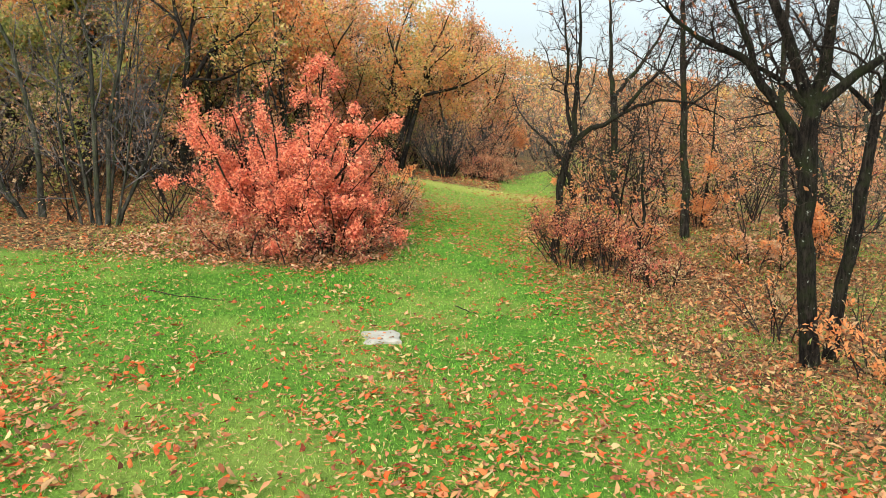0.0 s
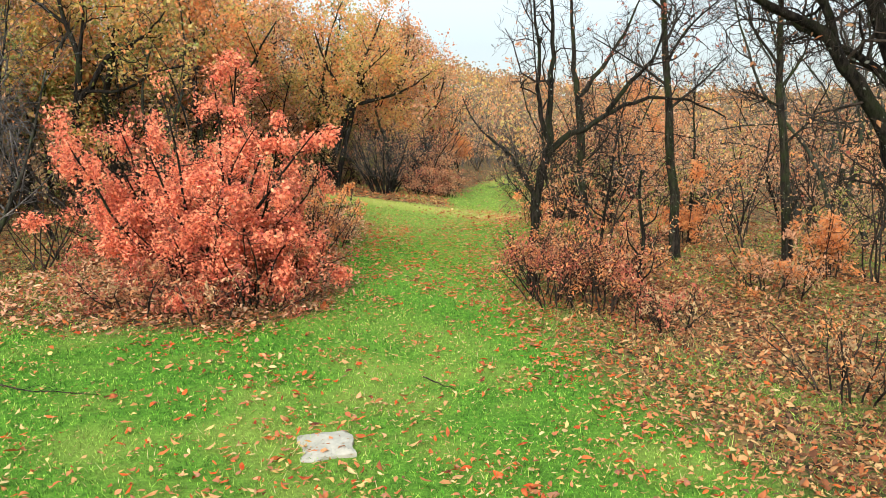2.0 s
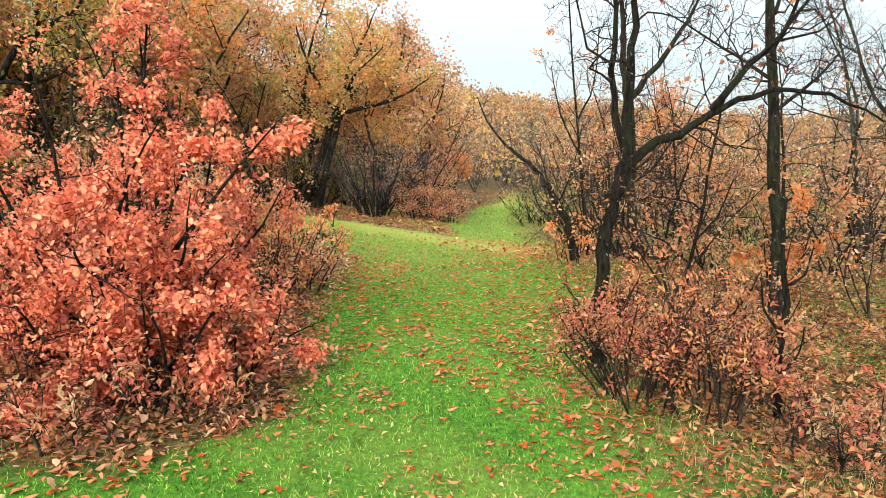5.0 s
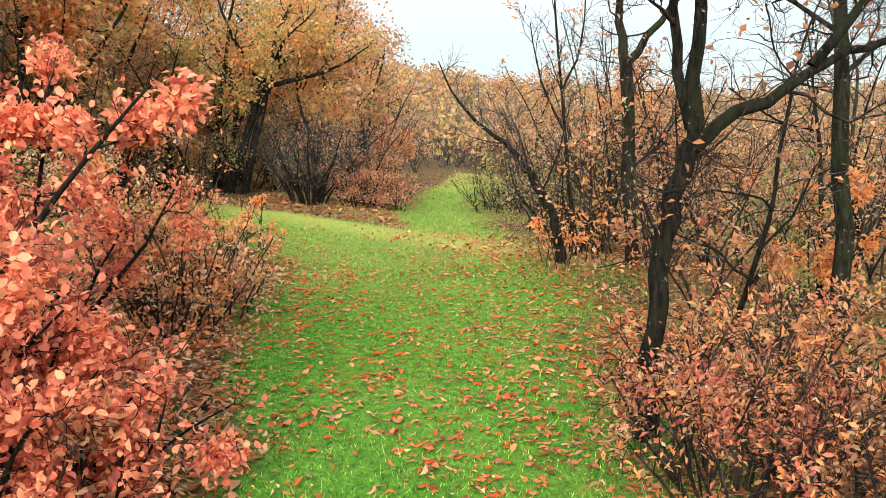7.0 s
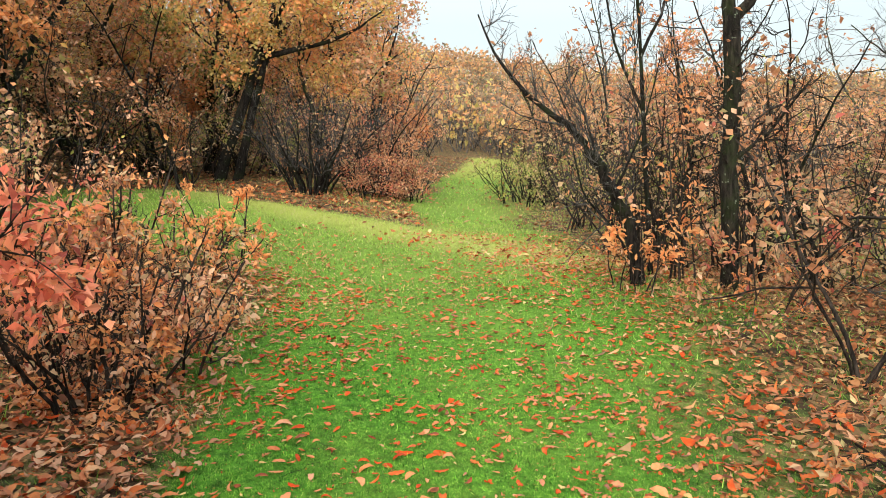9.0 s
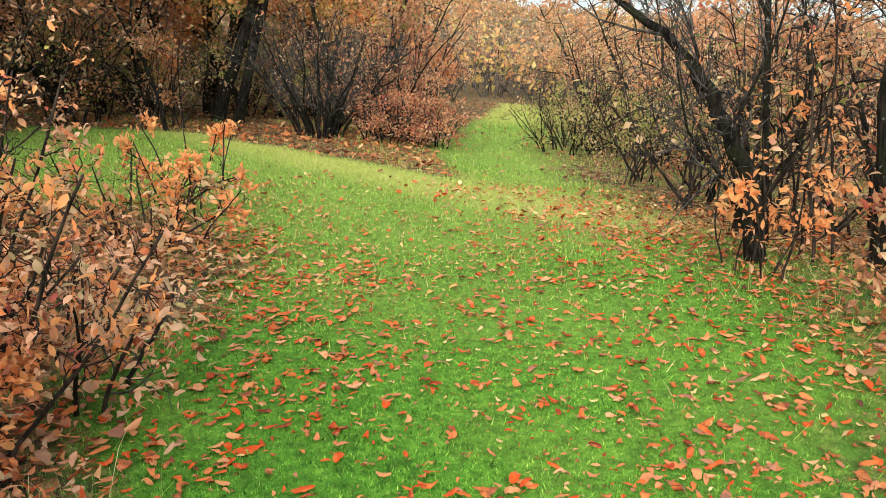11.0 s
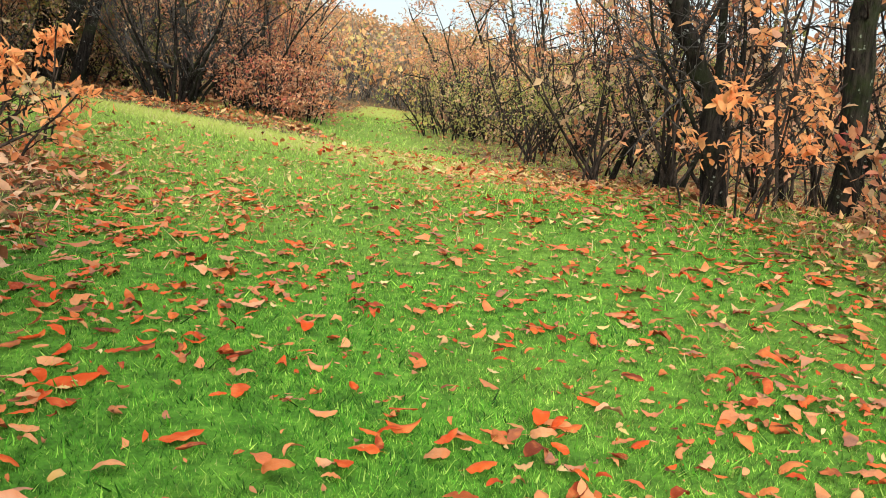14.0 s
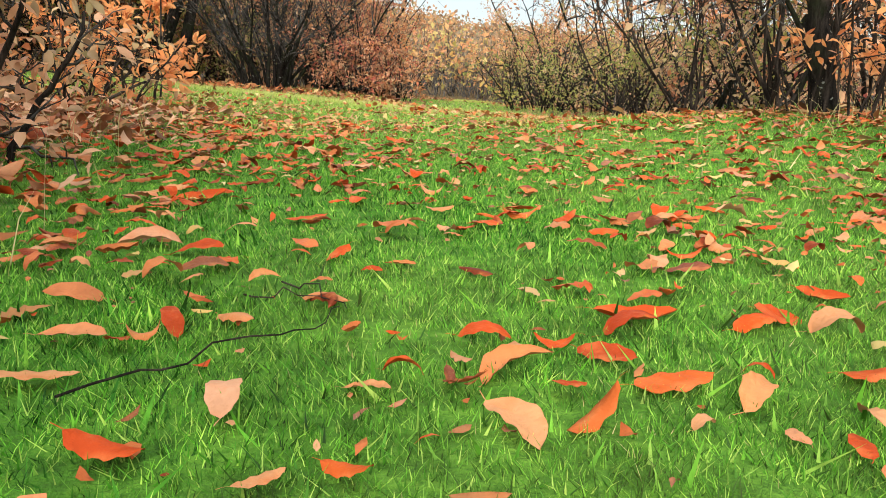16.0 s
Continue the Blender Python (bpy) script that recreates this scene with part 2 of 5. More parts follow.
def ground_material():
    m, nt, out = material("lawn_and_litter")
    at = nt.nodes.new("ShaderNodeAttribute")
    at.attribute_name = "litter"
    n1 = noise_tex(nt, 0.6, 5.0)
    n2 = noise_tex(nt, 45.0, 5.0, 0.75)
    g = ramp(nt, [(0.013, 0.043, 0.005), (0.052, 0.143, 0.012), (0.135, 0.28, 0.030)])
    g.color_ramp.elements[0].position, g.color_ramp.elements[2].position = 0.3, 0.7
    n3 = noise_tex(nt, 19.0, 4.0, 0.7)
    half = nt.nodes.new("ShaderNodeMath")
    half.operation, half.inputs[1].default_value = "MULTIPLY_ADD", 0.5
    half_b = nt.nodes.new("ShaderNodeMath")
    half_b.operation, half_b.inputs[1].default_value = "MULTIPLY", 0.5
    nt.links.new(n2.outputs[0], half_b.inputs[0])
    nt.links.new(n3.outputs[0], half.inputs[0])
    nt.links.new(half_b.outputs[0], half.inputs[2])
    nt.links.new(half.outputs[0], g.inputs[0])
    g2 = mix_rgb(nt, 0.35, g.outputs[0], n1.outputs[0], "SOFT_LIGHT")
    dr = nt.nodes.new("ShaderNodeAttribute")
    dr.attribute_name = "dry"
    straw = ramp(nt, [(0.10, 0.13, 0.02), (0.26, 0.27, 0.06), (0.40, 0.36, 0.12)])
    nt.links.new(n2.outputs[0], straw.inputs[0])
    g2 = mix_rgb(nt, dr.outputs["Fac"], g2, straw.outputs[0])
    co = nt.nodes.new("ShaderNodeTexCoord")
    v = nt.nodes.new("ShaderNodeTexVoronoi")
    v.inputs["Scale"].default_value = 19.0
    nt.links.new(co.outputs["Object"], v.inputs["Vector"])
    sep = nt.nodes.new("ShaderNodeSeparateColor")
    nt.links.new(v.outputs["Color"], sep.inputs[0])
    lt = ramp(nt, [(0.018, 0.012, 0.008), (0.06, 0.032, 0.018), (0.15, 0.07, 0.032), (0.20, 0.12, 0.055), (0.07, 0.085, 0.022), (0.03, 0.02, 0.012)])
    nt.links.new(sep.outputs[0], lt.inputs[0])
    ad = nt.nodes.new("ShaderNodeMath")
    ad.operation = "MULTIPLY_ADD"
    ad.inputs[1].default_value = 0.7
    nt.links.new(n2.outputs[0], ad.inputs[0])
    nt.links.new(at.outputs["Fac"], ad.inputs[2])
    mr = nt.nodes.new("ShaderNodeMapRange")
    mr.inputs["From Min"].default_value, mr.inputs["From Max"].default_value = 0.5, 0.95
    nt.links.new(ad.outputs[0], mr.inputs["Value"])
    col = mix_rgb(nt, mr.outputs[0], g2, lt.outputs[0])
    p = nt.nodes.new("ShaderNodeBsdfPrincipled")
    p.inputs["Roughness"].default_value = 0.95
    p.inputs["Specular IOR Level"].default_value = 0.1
    nt.links.new(col, p.inputs["Base Color"])
    b = nt.nodes.new("ShaderNodeBump")
    b.inputs["Strength"].default_value = 0.7
    b.inputs["Distance"].default_value = 0.03
    nt.links.new(n2.outputs[0], b.inputs["Height"])
    nt.links.new(b.outputs[0], p.inputs["Normal"])
    nt.links.new(p.outputs[0], out.inputs["Surface"])
    return m


def stone_material():
    m, nt, out = material("pale_limestone")
    n = noise_tex(nt, 14.0, 6.0, 0.7)
    r = ramp(nt, [(0.09, 0.085, 0.07), (0.24, 0.225, 0.185), (0.36, 0.345, 0.29)])
    nt.links.new(n.outputs[0], r.inputs[0])
    p = nt.nodes.new("ShaderNodeBsdfPrincipled")
    p.inputs["Roughness"].default_value = 0.85
    nt.links.new(r.outputs[0], p.inputs["Base Color"])
    b = nt.nodes.new("ShaderNodeBump")
    b.inputs["Strength"].default_value = 0.5
    b.inputs["Distance"].default_value = 0.01
    nt.links.new(n.outputs[0], b.inputs["Height"])
    nt.links.new(b.outputs[0], p.inputs["Normal"])
    nt.links.new(p.outputs[0], out.inputs["Surface"])
    return m


GROUND, STONE = ground_material(), stone_material()

# ---- the lie of the land ----
rg = np.random.default_rng(7)


def smooth(a, b, v):
    t = np.clip((np.asarray(v, float) - a) / (b - a), 0, 1)
    return t * t * (3 - 2 * t)


def waves(x, y):
    return 0.5 * np.sin(1.7 * x + 0.6 * y) + 0.3 * np.sin(-2.9 * x + 3.7 * y + 1.0) + 0.2 * np.sin(6.1 * x + 5.3 * y + 2.0)


def ground_z(x, y):
    x, y = np.asarray(x, float), np.asarray(y, float)
    mid = np.interp(y, (-10, 0, 5, 6.5, 7.6, 9.5, 11.7, 13.7, 15, 17.7, 21.5, 30, 60), (-0.3, -0.2, -0.16, -0.155, -0.12, 0.0, 0.09, 0.17, 0.21, 0.30, 0.43, 0.52, 1.5))
    side = np.interp(y, (0, 6, 8, 10, 13, 15, 17, 25), (0.06, 0.075, 0.085, 0.055, 0.025, 0.04, 0.07, 0.07))
    off = np.clip(x + 0.3 - 0.8 * smooth(8.5, 11.5, y), -9, 7)
    z = mid - side * off + 0.012 * waves(x, y) + 0.15 * np.exp(-((x - 2.5) ** 2) / 1.4 - (y - 14.5) ** 2 / 1.6) - 0.12 * np.exp(-((x - 2.5) ** 2) / 1.4 - (y - 20.0) ** 2 / 1.8)
    z = z + 0.07 * np.maximum(-x - 9, 0) * smooth(60, 0, -x)
    hill = 10.5 * smooth(35, 140, y) * (1 - 0.6 * smooth(0, 70, x)) + 3 * smooth(30, 110, x) + 12 * smooth(25, 120, -x)
    return z + hill


def lawn_left(y):
    return np.interp(y, (7.2, 7.9, 8.6, 9.3, 10.5, 11.5, 13.5, 14.8, 15.6, 16.4, 17.5, 20.8, 21.3, 22.6, 28, 35), (-30, -5.0, -1.5, -0.6, -0.5, -0.48, -0.5, -0.52, -0.62, -1.6, -3.3, -3.3, 1.5, 2.0, 3.4, 5.1))


def lawn_right(y):
    return np.interp(y, (-5, 2, 4.5, 7, 9, 11, 13, 15, 17, 19, 21.8, 25, 30.7, 36), (4.0, 3.0, 1.9, 1.35, 1.15, 1.3, 1.85, 2.2, 2.5, 2.45, 3.1, 4.0, 6.2, 7.0))


def litter(x, y):
    """0 on the open lawn, 1 under the trees, where fallen leaves cover the ground."""
    x, y = np.asarray(x, float), np.asarray(y, float)
    w = 0.3 * waves(0.8 * x, 0.8 * y) + 0.15 * waves(2.7 * x + 1, 2.4 * y)
    a = np.maximum(smooth(-0.25, 0.35, lawn_left(y) - x + w) * smooth(8.2, 9.2, y), smooth(8.0, 10.0, y + 2.2 * w - 0.2 * np.minimum(-x - 2, 6)) * smooth(-0.9, -1.9, x) * smooth(16.5, 15.5, y))
    b = smooth(-0.7, 1.6, x - lawn_right(y) + w)
    c = np.maximum(smooth(35, 38, y), smooth(-0.3, 0.3, y - 19.6 + 1.0 * x + 0.5 * w) * smooth(1.7, 1.2, x - np.maximum(y - 21.5, 0) * 0.3))
    return np.clip(np.maximum(np.maximum(a, b), c), 0, 1)


def cover(x, y):
    """The litter, with patches where the woodland grass shows through on both sides of the lawn."""
    x, y = np.asarray(x, float), np.asarray(y, float)
    gap = smooth(-0.1, 0.4, waves(0.9 * x + 4 + 1.6 * np.sin(0.53 * y + 1) + 0.9 * np.sin(1.7 * y), 1.1 * y + 2 + 1.7 * np.sin(0.61 * x + 2) + 0.8 * np.sin(2.1 * x))) * np.maximum(smooth(0.4, 1.3, x - lawn_right(y)) * smooth(15, 12, y), 0.8 * smooth(-2.2, -3.2, x) * smooth(12, 10.5, y))
    return litter(x, y) * (1 - 0.45 * gap)


def crest(x, y):
    """Where the lawn is dry and yellowish: along the brow, and a little all over."""
    x, y = np.asarray(x, float), np.asarray(y, float)
    w = 0.35 * waves(0.9 * x + 2, 0.9 * y)
    brow = np.exp(-(((y + w - 19.2 + 1.1 * x) / 0.9) ** 2)) * smooth(-6, -3, x) * smooth(3.6, 2.6, x)
    far = smooth(25, 30, y) * smooth(5.0, 4.0, np.abs(x - 4.5))
    patch = (0.10 + 0.24 * smooth(10.0, 7.0, y)) * smooth(-0.5, 0.9, waves(0.9 * x + 1 + 1.2 * np.sin(1.3 * y), 1.3 * y + 2 + 1.3 * np.sin(0.9 * x)) + 0.5 * waves(3.7 * x + 2, 4.1 * y))
    return np.clip(np.maximum(np.maximum(np.maximum(0.55 * brow, 0.6 * far), patch), 0.3 * smooth(0.6, 1.0, litter(x, y))) + 0.27 * smooth(12.5, 17, y) + 0.06 * smooth(8, 3.5, y), 0, 1)


# ---- mesh helpers ----
def mesh_np(name, verts, faces, mat, smooth_faces=True, attribute=None):
    """A mesh from arrays: verts (n, 3), faces (m, 3 or 4)."""
    me = bpy.data.meshes.new(name)
    verts, faces = np.asarray(verts, np.float32), np.asarray(faces, np.int32)
    k = faces.shape[1]
    me.vertices.add(len(verts))
    me.vertices.foreach_set("co", verts.ravel())
    me.loops.add(faces.size)
    me.loops.foreach_set("vertex_index", faces.ravel())
    me.polygons.add(len(faces))
    me.polygons.foreach_set("loop_start", np.arange(0, faces.size, k, dtype=np.int32))
    me.polygons.foreach_set("use_smooth", np.full(len(faces), smooth_faces))
    me.materials.append(mat)
    if attribute:
        for key, values in attribute:
            at = me.attributes.new(key, "FLOAT", "POINT")
            at.data.foreach_set("value", np.asarray(values, np.float32))
    me.update(calc_edges=True)
    return me


def part(name, me, parent, label=""):
    ob = new(name, me)
    ob.parent = parent
    if label:
        tagged(ob, label)
    return ob


class Wood:
    """Gathers tapered tubes into one mesh."""

    def __init__(self):
        self.v, self.f, self.n = [], [], 0

    def tube(self, pts, r, sides):
        pts, r = np.asarray(pts, float), np.asarray(r, float)
        k = len(pts)
        tan = np.gradient(pts, axis=0)
        tan /= np.linalg.norm(tan, axis=1, keepdims=True) + 1e-9
        ref = np.zeros(3)
        ref[np.argmin(np.abs(tan.sum(0)))] = 1
        a = np.cross(tan, ref)
        a /= np.linalg.norm(a, axis=1, keepdims=True) + 1e-9
        b = np.cross(tan, a)
        ang = np.arange(sides) * 2 * np.pi / sides
        ring = pts[:, None] + r[:, None, None] * (np.cos(ang)[None, :, None] * a[:, None] + np.sin(ang)[None, :, None] * b[:, None])
        i = np.arange(k - 1)[:, None] * sides
        j = np.arange(sides)[None]
        j2 = (j + 1) % sides
        f = np.stack([i + j, i + j2, i + sides + j2, i + sides + j], -1).reshape(-1, 4) + self.n
        self.v.append(ring.reshape(-1, 3))
        self.f.append(f)
        self.n += k * sides

    def mesh(self, name, mat):
        return mesh_np(name, np.concatenate(self.v), np.concatenate(self.f), mat)


def unit(v):
    return v / (np.linalg.norm(v) + 1e-9)


def wander(rng, start, way, length, segs, bend=0.25, up=0.1):
    """A crooked line of segs steps."""
    pts, d = [np.asarray(start, float)], unit(np.asarray(way, float))
    for _ in range(segs):
        d = unit(d + bend * rng.normal(0, 0.6, 3) + np.array([0, 0, up]))
        pts.append(pts[-1] + d * length / segs)
    return np.array(pts)


def refine(pts, rng, steps=3, jit=0.012):
    """A rounder, slightly gnarled line through the given bends."""
    pts = np.asarray(pts, float)
    t = np.arange(len(pts))
    tt = np.linspace(0, len(pts) - 1, (len(pts) - 1) * steps + 1)
    lin = np.stack([np.interp(tt, t, pts[:, i]) for i in range(3)], 1)
    sm = lin.copy()
    sm[1:-1] = 0.25 * lin[:-2] + 0.5 * lin[1:-1] + 0.25 * lin[2:]
    sm[1:-1] += rng.normal(0, jit, (len(sm) - 2, 3))
    return sm


def ramify(wood, rng, pts, r, levels, count, length, tips, lo=0.25, angle=50, up=0.12, thin=0.0022, bend=0.3, gnarl=0.0):
    """Side branches along a line, and their branches in turn; the last ones are kept in tips."""
    for i in range(count):
        f = lo + (1 - lo) * (i + rng.random()) / count
        q = f * (len(pts) - 1)
        k = min(int(q), len(pts) - 2)
        p = pts[k] + (pts[k + 1] - pts[k]) * (q - k)
        tan = unit(pts[k + 1] - pts[k])
        side = unit(np.cross(tan, rng.normal(0, 1, 3)))
        a = radians(angle * rng.uniform(0.6, 1.3))
        way = tan * np.cos(a) + side * np.sin(a)
        ln = length * (1.15 - 0.6 * f) * rng.uniform(0.6, 1.25)
        r0 = max(thin, min(float(np.interp(q, np.arange(len(r)), r)) * 0.6, 0.012 * ln + thin))
        segs = (5 if gnarl else 3) if levels > 1 else (3 if gnarl else 2)
        line = wander(rng, p, way, ln, segs, bend + gnarl, up)
        rad = np.linspace(r0, max(thin * 0.6, r0 * 0.3), segs + 1)
        wood.tube(line, rad, 4 if levels > 1 else 3)
        if levels > 1:
            ramify(wood, rng, line, rad, levels - 1, max(2, int(count * 0.7)), length * 0.5, tips, 0.2, angle, up, thin, bend, gnarl)
        else:
            tips.append(line)


def leaf_mesh(name, rng, pos, size, mat, way=None, droop=0.2, width=0.5, fine=False):
    """Folded leaf blades, one small pair of facets each, at the given places."""
    n = len(pos)
    d = rng.normal(0, 1, (n, 3))
    if way is not None:
        d = d * 0.9 + 0.7 * way
    d[:, 2] -= droop
    d /= np.linalg.norm(d, axis=1, keepdims=True)
    s = np.cross(d, rng.normal(0, 1, (n, 3)) + np.array([0, 0, 1.2]))
    s /= np.linalg.norm(s, axis=1, keepdims=True) + 1e-9
    nn = np.cross(s, d)
    ln = (size * rng.uniform(0.6, 1.3, n))[:, None]
    w = ln * width * rng.uniform(0.32, 0.55, (n, 1))
    if fine:
        bow = rng.uniform(-0.12, 0.2, (n, 1)) * ln
        v = [pos, pos + d * ln]
        for a, k, h in ((0.33, 0.9, 0.7), (0.7, 0.85, 0.8)):
            v += [pos + d * ln * a + s * w * k + nn * (bow * h + 0.1 * ln * k), pos + d * ln * a + nn * bow * h, pos + d * ln * a - s * w * k + nn * (bow * h + 0.1 * ln * k)]
        v = np.stack(v, 1).reshape(-1, 3)
        f = np.array([(0, 2, 3), (0, 3, 4), (2, 5, 6), (2, 6, 3), (3, 6, 7), (3, 7, 4), (5, 1, 6), (6, 1, 7)])
        return mesh_np(name, v, (np.arange(n)[:, None, None] * 8 + f[None]).reshape(-1, 3), mat, True)
    c = pos + d * ln * 0.45 + nn * ln * 0.12
    v = np.stack([pos, c + s * w, pos + d * ln - nn * ln * 0.05, c - s * w], 1).reshape(-1, 3)
    i = np.arange(n)[:, None] * 4
    f = np.concatenate([i + np.array([[0, 1, 2]]), i + np.array([[0, 2, 3]])], 1).reshape(-1, 3)
    return mesh_np(name, v, f, mat, False)


def tip_places(rng, tips, per, scatter=0.03, lo=0.2, clump=1.0, mass=0.0, seed=None, full=0.02):
    """Places of leaves along the last twigs, and the ways in which those point."""
    pos, way = [], []
    for line in tips:
        k = per * rng.gamma(clump, 1 / clump)
        if mass:
            k *= min(2.6, max(0.0, 6.0 * (noise.noise(Vector(line[-1] * np.array([1, 1, 1.7]) / mass + seed)) + full)))
        n = rng.poisson(k)
        if not n:
            continue
        f = rng.uniform(lo, 1, n) * (len(line) - 1)
        t = np.arange(len(line))
        pos.append(np.stack([np.interp(f, t, line[:, i]) for i in range(3)], 1) + rng.normal(0, scatter, (n, 3)))
        way.append(np.repeat(unit(line[-1] - line[0])[None], n, 0))
    if not pos:
        pos, way = [tips[0][-1:]], [tips[0][-1:] * 0 + 1]
    return np.concatenate(pos), np.concatenate(way)


def plant(name, label, category, rng, stems, limbs, bark, twig, leaves, levels=2, count=5, length=0.7, group="", sides=8, up=0.12, bend=0.5, angle=50, stem_twigs=True, droop=0.2, stem_lo=0.45, fine=False, clump=0.9, mass=0.0, width=0.5, full=0.02, gnarl=0.0):
    """A tree or bush: an Empty with a trunk or stem a line, limbs with their twigs, and foliage.
    stems, limbs: (line, first radius, last radius); leaves: (material, leaves a twig, leaf length, scatter) rows."""
    root = new(name)
    root.location = Vector(stems[0][0][0])
    root.empty_display_size = 0.2
    base = np.array(stems[0][0][0], float)
    tips, tw = [], Wood()
    stem_name = "trunk" if len(stems) <= 2 else "stem"
    for pts, r0, r1 in stems:
        w = Wood()
        line = refine(np.asarray(pts, float) - base, rng, 3 if r0 > 0.03 else 2, min(0.012, 0.2 * r0))
        rad = np.linspace(r0, r1, len(line)) * (1 + rng.normal(0, 0.05, len(line)))
        rad[0] *= 1.2
        line[0][2] -= 0.06
        end = line[-1] + unit(line[-1] - line[-2]) * rad[-1]
        w.tube(np.vstack([line, end]), np.append(rad, rad[-1] * 0.2), sides)
        part(stem_name, w.mesh(stem_name, bark), root)
        if stem_twigs:
            ramify(tw, rng, line, rad, levels, count, length, tips, stem_lo, angle, up, bend=bend, gnarl=gnarl)
    for pts, r0, r1 in limbs:
        w = Wood()
        line = refine(np.asarray(pts, float) - base, rng, 3, min(0.012, 0.25 * r0))
        rad = np.linspace(r0, r1, len(line))
        w.tube(line, rad, max(5, sides - 2))
        ramify(tw, rng, line, rad, levels, count, length, tips, 0.25, angle, up, bend=bend, gnarl=gnarl)
        part("limb", w.mesh("limb", bark), root)
    tagged(part("twig_spray", tw.mesh("twig_spray", twig), root), kind="stuff")
    seed = rng.uniform(-50, 50, 3)
    for mat, per, size, scatter in leaves:
        pos, way = tip_places(rng, tips, per, scatter, 0.2, clump, mass, seed + rng.normal(0, 0.25, 3), full)
        near = np.full(len(pos), fine) if isinstance(fine, bool) else (pos[:, 0] > fine[0]) & (pos[:, 1] < fine[1])
        for some, shape in ((near, True), (~near, False)):
            if some.any():
                tagged(part("foliage", leaf_mesh("foliage", rng, pos[some], size, mat, way[some], droop, width, shape), root), kind="stuff")
    tagged(root, label, category, group)
    return root


def auto_tree(rng, height, r0, lean=0.15, limb_count=5, low=0.35, limb_len=1.2, stems=1, spread=0.25):
    """Lines for a tree of that height with crooked stems and limbs, standing at the origin."""
    st, lb = [], []
    for s in range(stems):
        a = rng.uniform(0, 2 * np.pi)
        way = np.array([np.cos(a) * spread * (stems > 1) + rng.normal(0, lean), np.sin(a) * spread * (stems > 1) + rng.normal(0, lean), 1.0])
        line = wander(rng, (rng.normal(0, 0.06) * (stems > 1), rng.normal(0, 0.06) * (stems > 1), 0), way, height * rng.uniform(0.8, 1.05), 7, 0.27, 0.07)
        k = r0 * rng.uniform(0.75, 1.1)
        st.append((line, k, k * 0.2))
        for i in range(limb_count):
            f = low + (0.95 - low) * (i + rng.random()) / limb_count
            q = f * 7
            j = min(int(q), 6)
            p = line[j] + (line[j + 1] - line[j]) * (q - j)
            b = rng.uniform(0, 2 * np.pi)
            w = np.array([np.cos(b), np.sin(b), rng.uniform(0.0, 0.9)])
            lb.append((wander(rng, p, w, limb_len * (1.3 - 0.8 * f) * rng.uniform(0.7, 1.2), 4, 0.5, 0.12), k * (1 - 0.75 * f) * 0.6, 0.006))
    st[0] = (st[0][0] - np.array([*st[0][0][0]]), st[0][1], st[0][2])
    return st, lb


# ---- ground ----
def spaced(fine_lo, fine_hi, step, far):
    inner = np.arange(fine_lo, fine_hi + step / 2, step)
    out, d, s = [], 0.0, step
    while d < far:
        s *= 1.22
        d += s
        out.append(d)
    out = np.array(out)
    return np.concatenate([(fine_lo - out)[::-1], inner, fine_hi + out])


gx, gy = spaced(-7, 7, 0.16, 2800), spaced(-2, 24, 0.16, 2800)
mx, my = np.meshgrid(gx, gy)
gv = np.stack([mx, my, ground_z(mx, my)], -1).reshape(-1, 3)
nx = len(gx)
gi = (np.arange(len(gy) - 1)[:, None] * nx + np.arange(nx - 1)[None]).ravel()
gf = np.stack([gi, gi + 1, gi + nx + 1, gi + nx], 1)
ground = new("ground", mesh_np("ground", gv, gf, GROUND, True, [("litter", 0.85 * cover(gv[:, 0], gv[:, 1])), ("dry", crest(gv[:, 0], gv[:, 1]))]))
tagged(ground, "green lawn path through leaf-covered woodland ground", "ground", kind="structure")


def on_ground(x, y):
    return np.array([x, y, float(ground_z(x, y))])


def rise(pts, x, y):
    """Shifts a line that starts at the origin to the ground at x, y."""
    return np.asarray(pts, float) + on_ground(x, y)


# ---- the tall trees beside the path ----
r1 = np.random.default_rng(11)
B = on_ground(3.1, 6.45)
plant(
    "oak_tree", "bare dark oak with a forked crooked trunk", "tree", r1,
    [([B, (2.99, 6.45, 0.55), (2.96, 6.45, 1.25), (2.98, 6.45, 1.75)], 0.08, 0.07)],
    [
        ([(2.95, 6.45, 1.25), (2.79, 6.42, 1.63), (2.52, 6.4, 1.92), (2.33, 6.38, 2.15), (1.99, 6.3, 2.25), (1.7, 6.2, 2.5)], 0.055, 0.012),
        ([(2.52, 6.4, 1.92), (2.36, 6.35, 2.32), (2.19, 6.3, 2.58), (2.05, 6.2, 3.0)], 0.03, 0.008),
        ([(2.98, 6.45, 1.72), (2.79, 6.5, 1.92), (2.53, 6.6, 2.1), (2.2, 6.7, 2.3)], 0.035, 0.008),
        ([(2.98, 6.45, 1.74), (2.82, 6.5, 2.15), (2.64, 6.5, 2.58), (2.5, 6.6, 3.2), (2.5, 6.7, 3.8)], 0.06, 0.012),
        ([(3.0, 6.45, 1.74), (3.09, 6.45, 2.15), (3.11, 6.5, 2.58), (3.2, 6.6, 3.2), (3.2, 6.7, 3.9)], 0.06, 0.012),
        ([(3.03, 6.45, 1.74), (3.28, 6.4, 2.01), (3.53, 6.4, 2.15), (3.85, 6.3, 2.35), (4.2, 6.2, 2.7)], 0.05, 0.01),
    ],
    BARK, TWIG, [(RUST, 0.12, 0.05, 0.02)], levels=3, count=9, length=0.8, sides=12, up=0.06, gnarl=0.35,
)
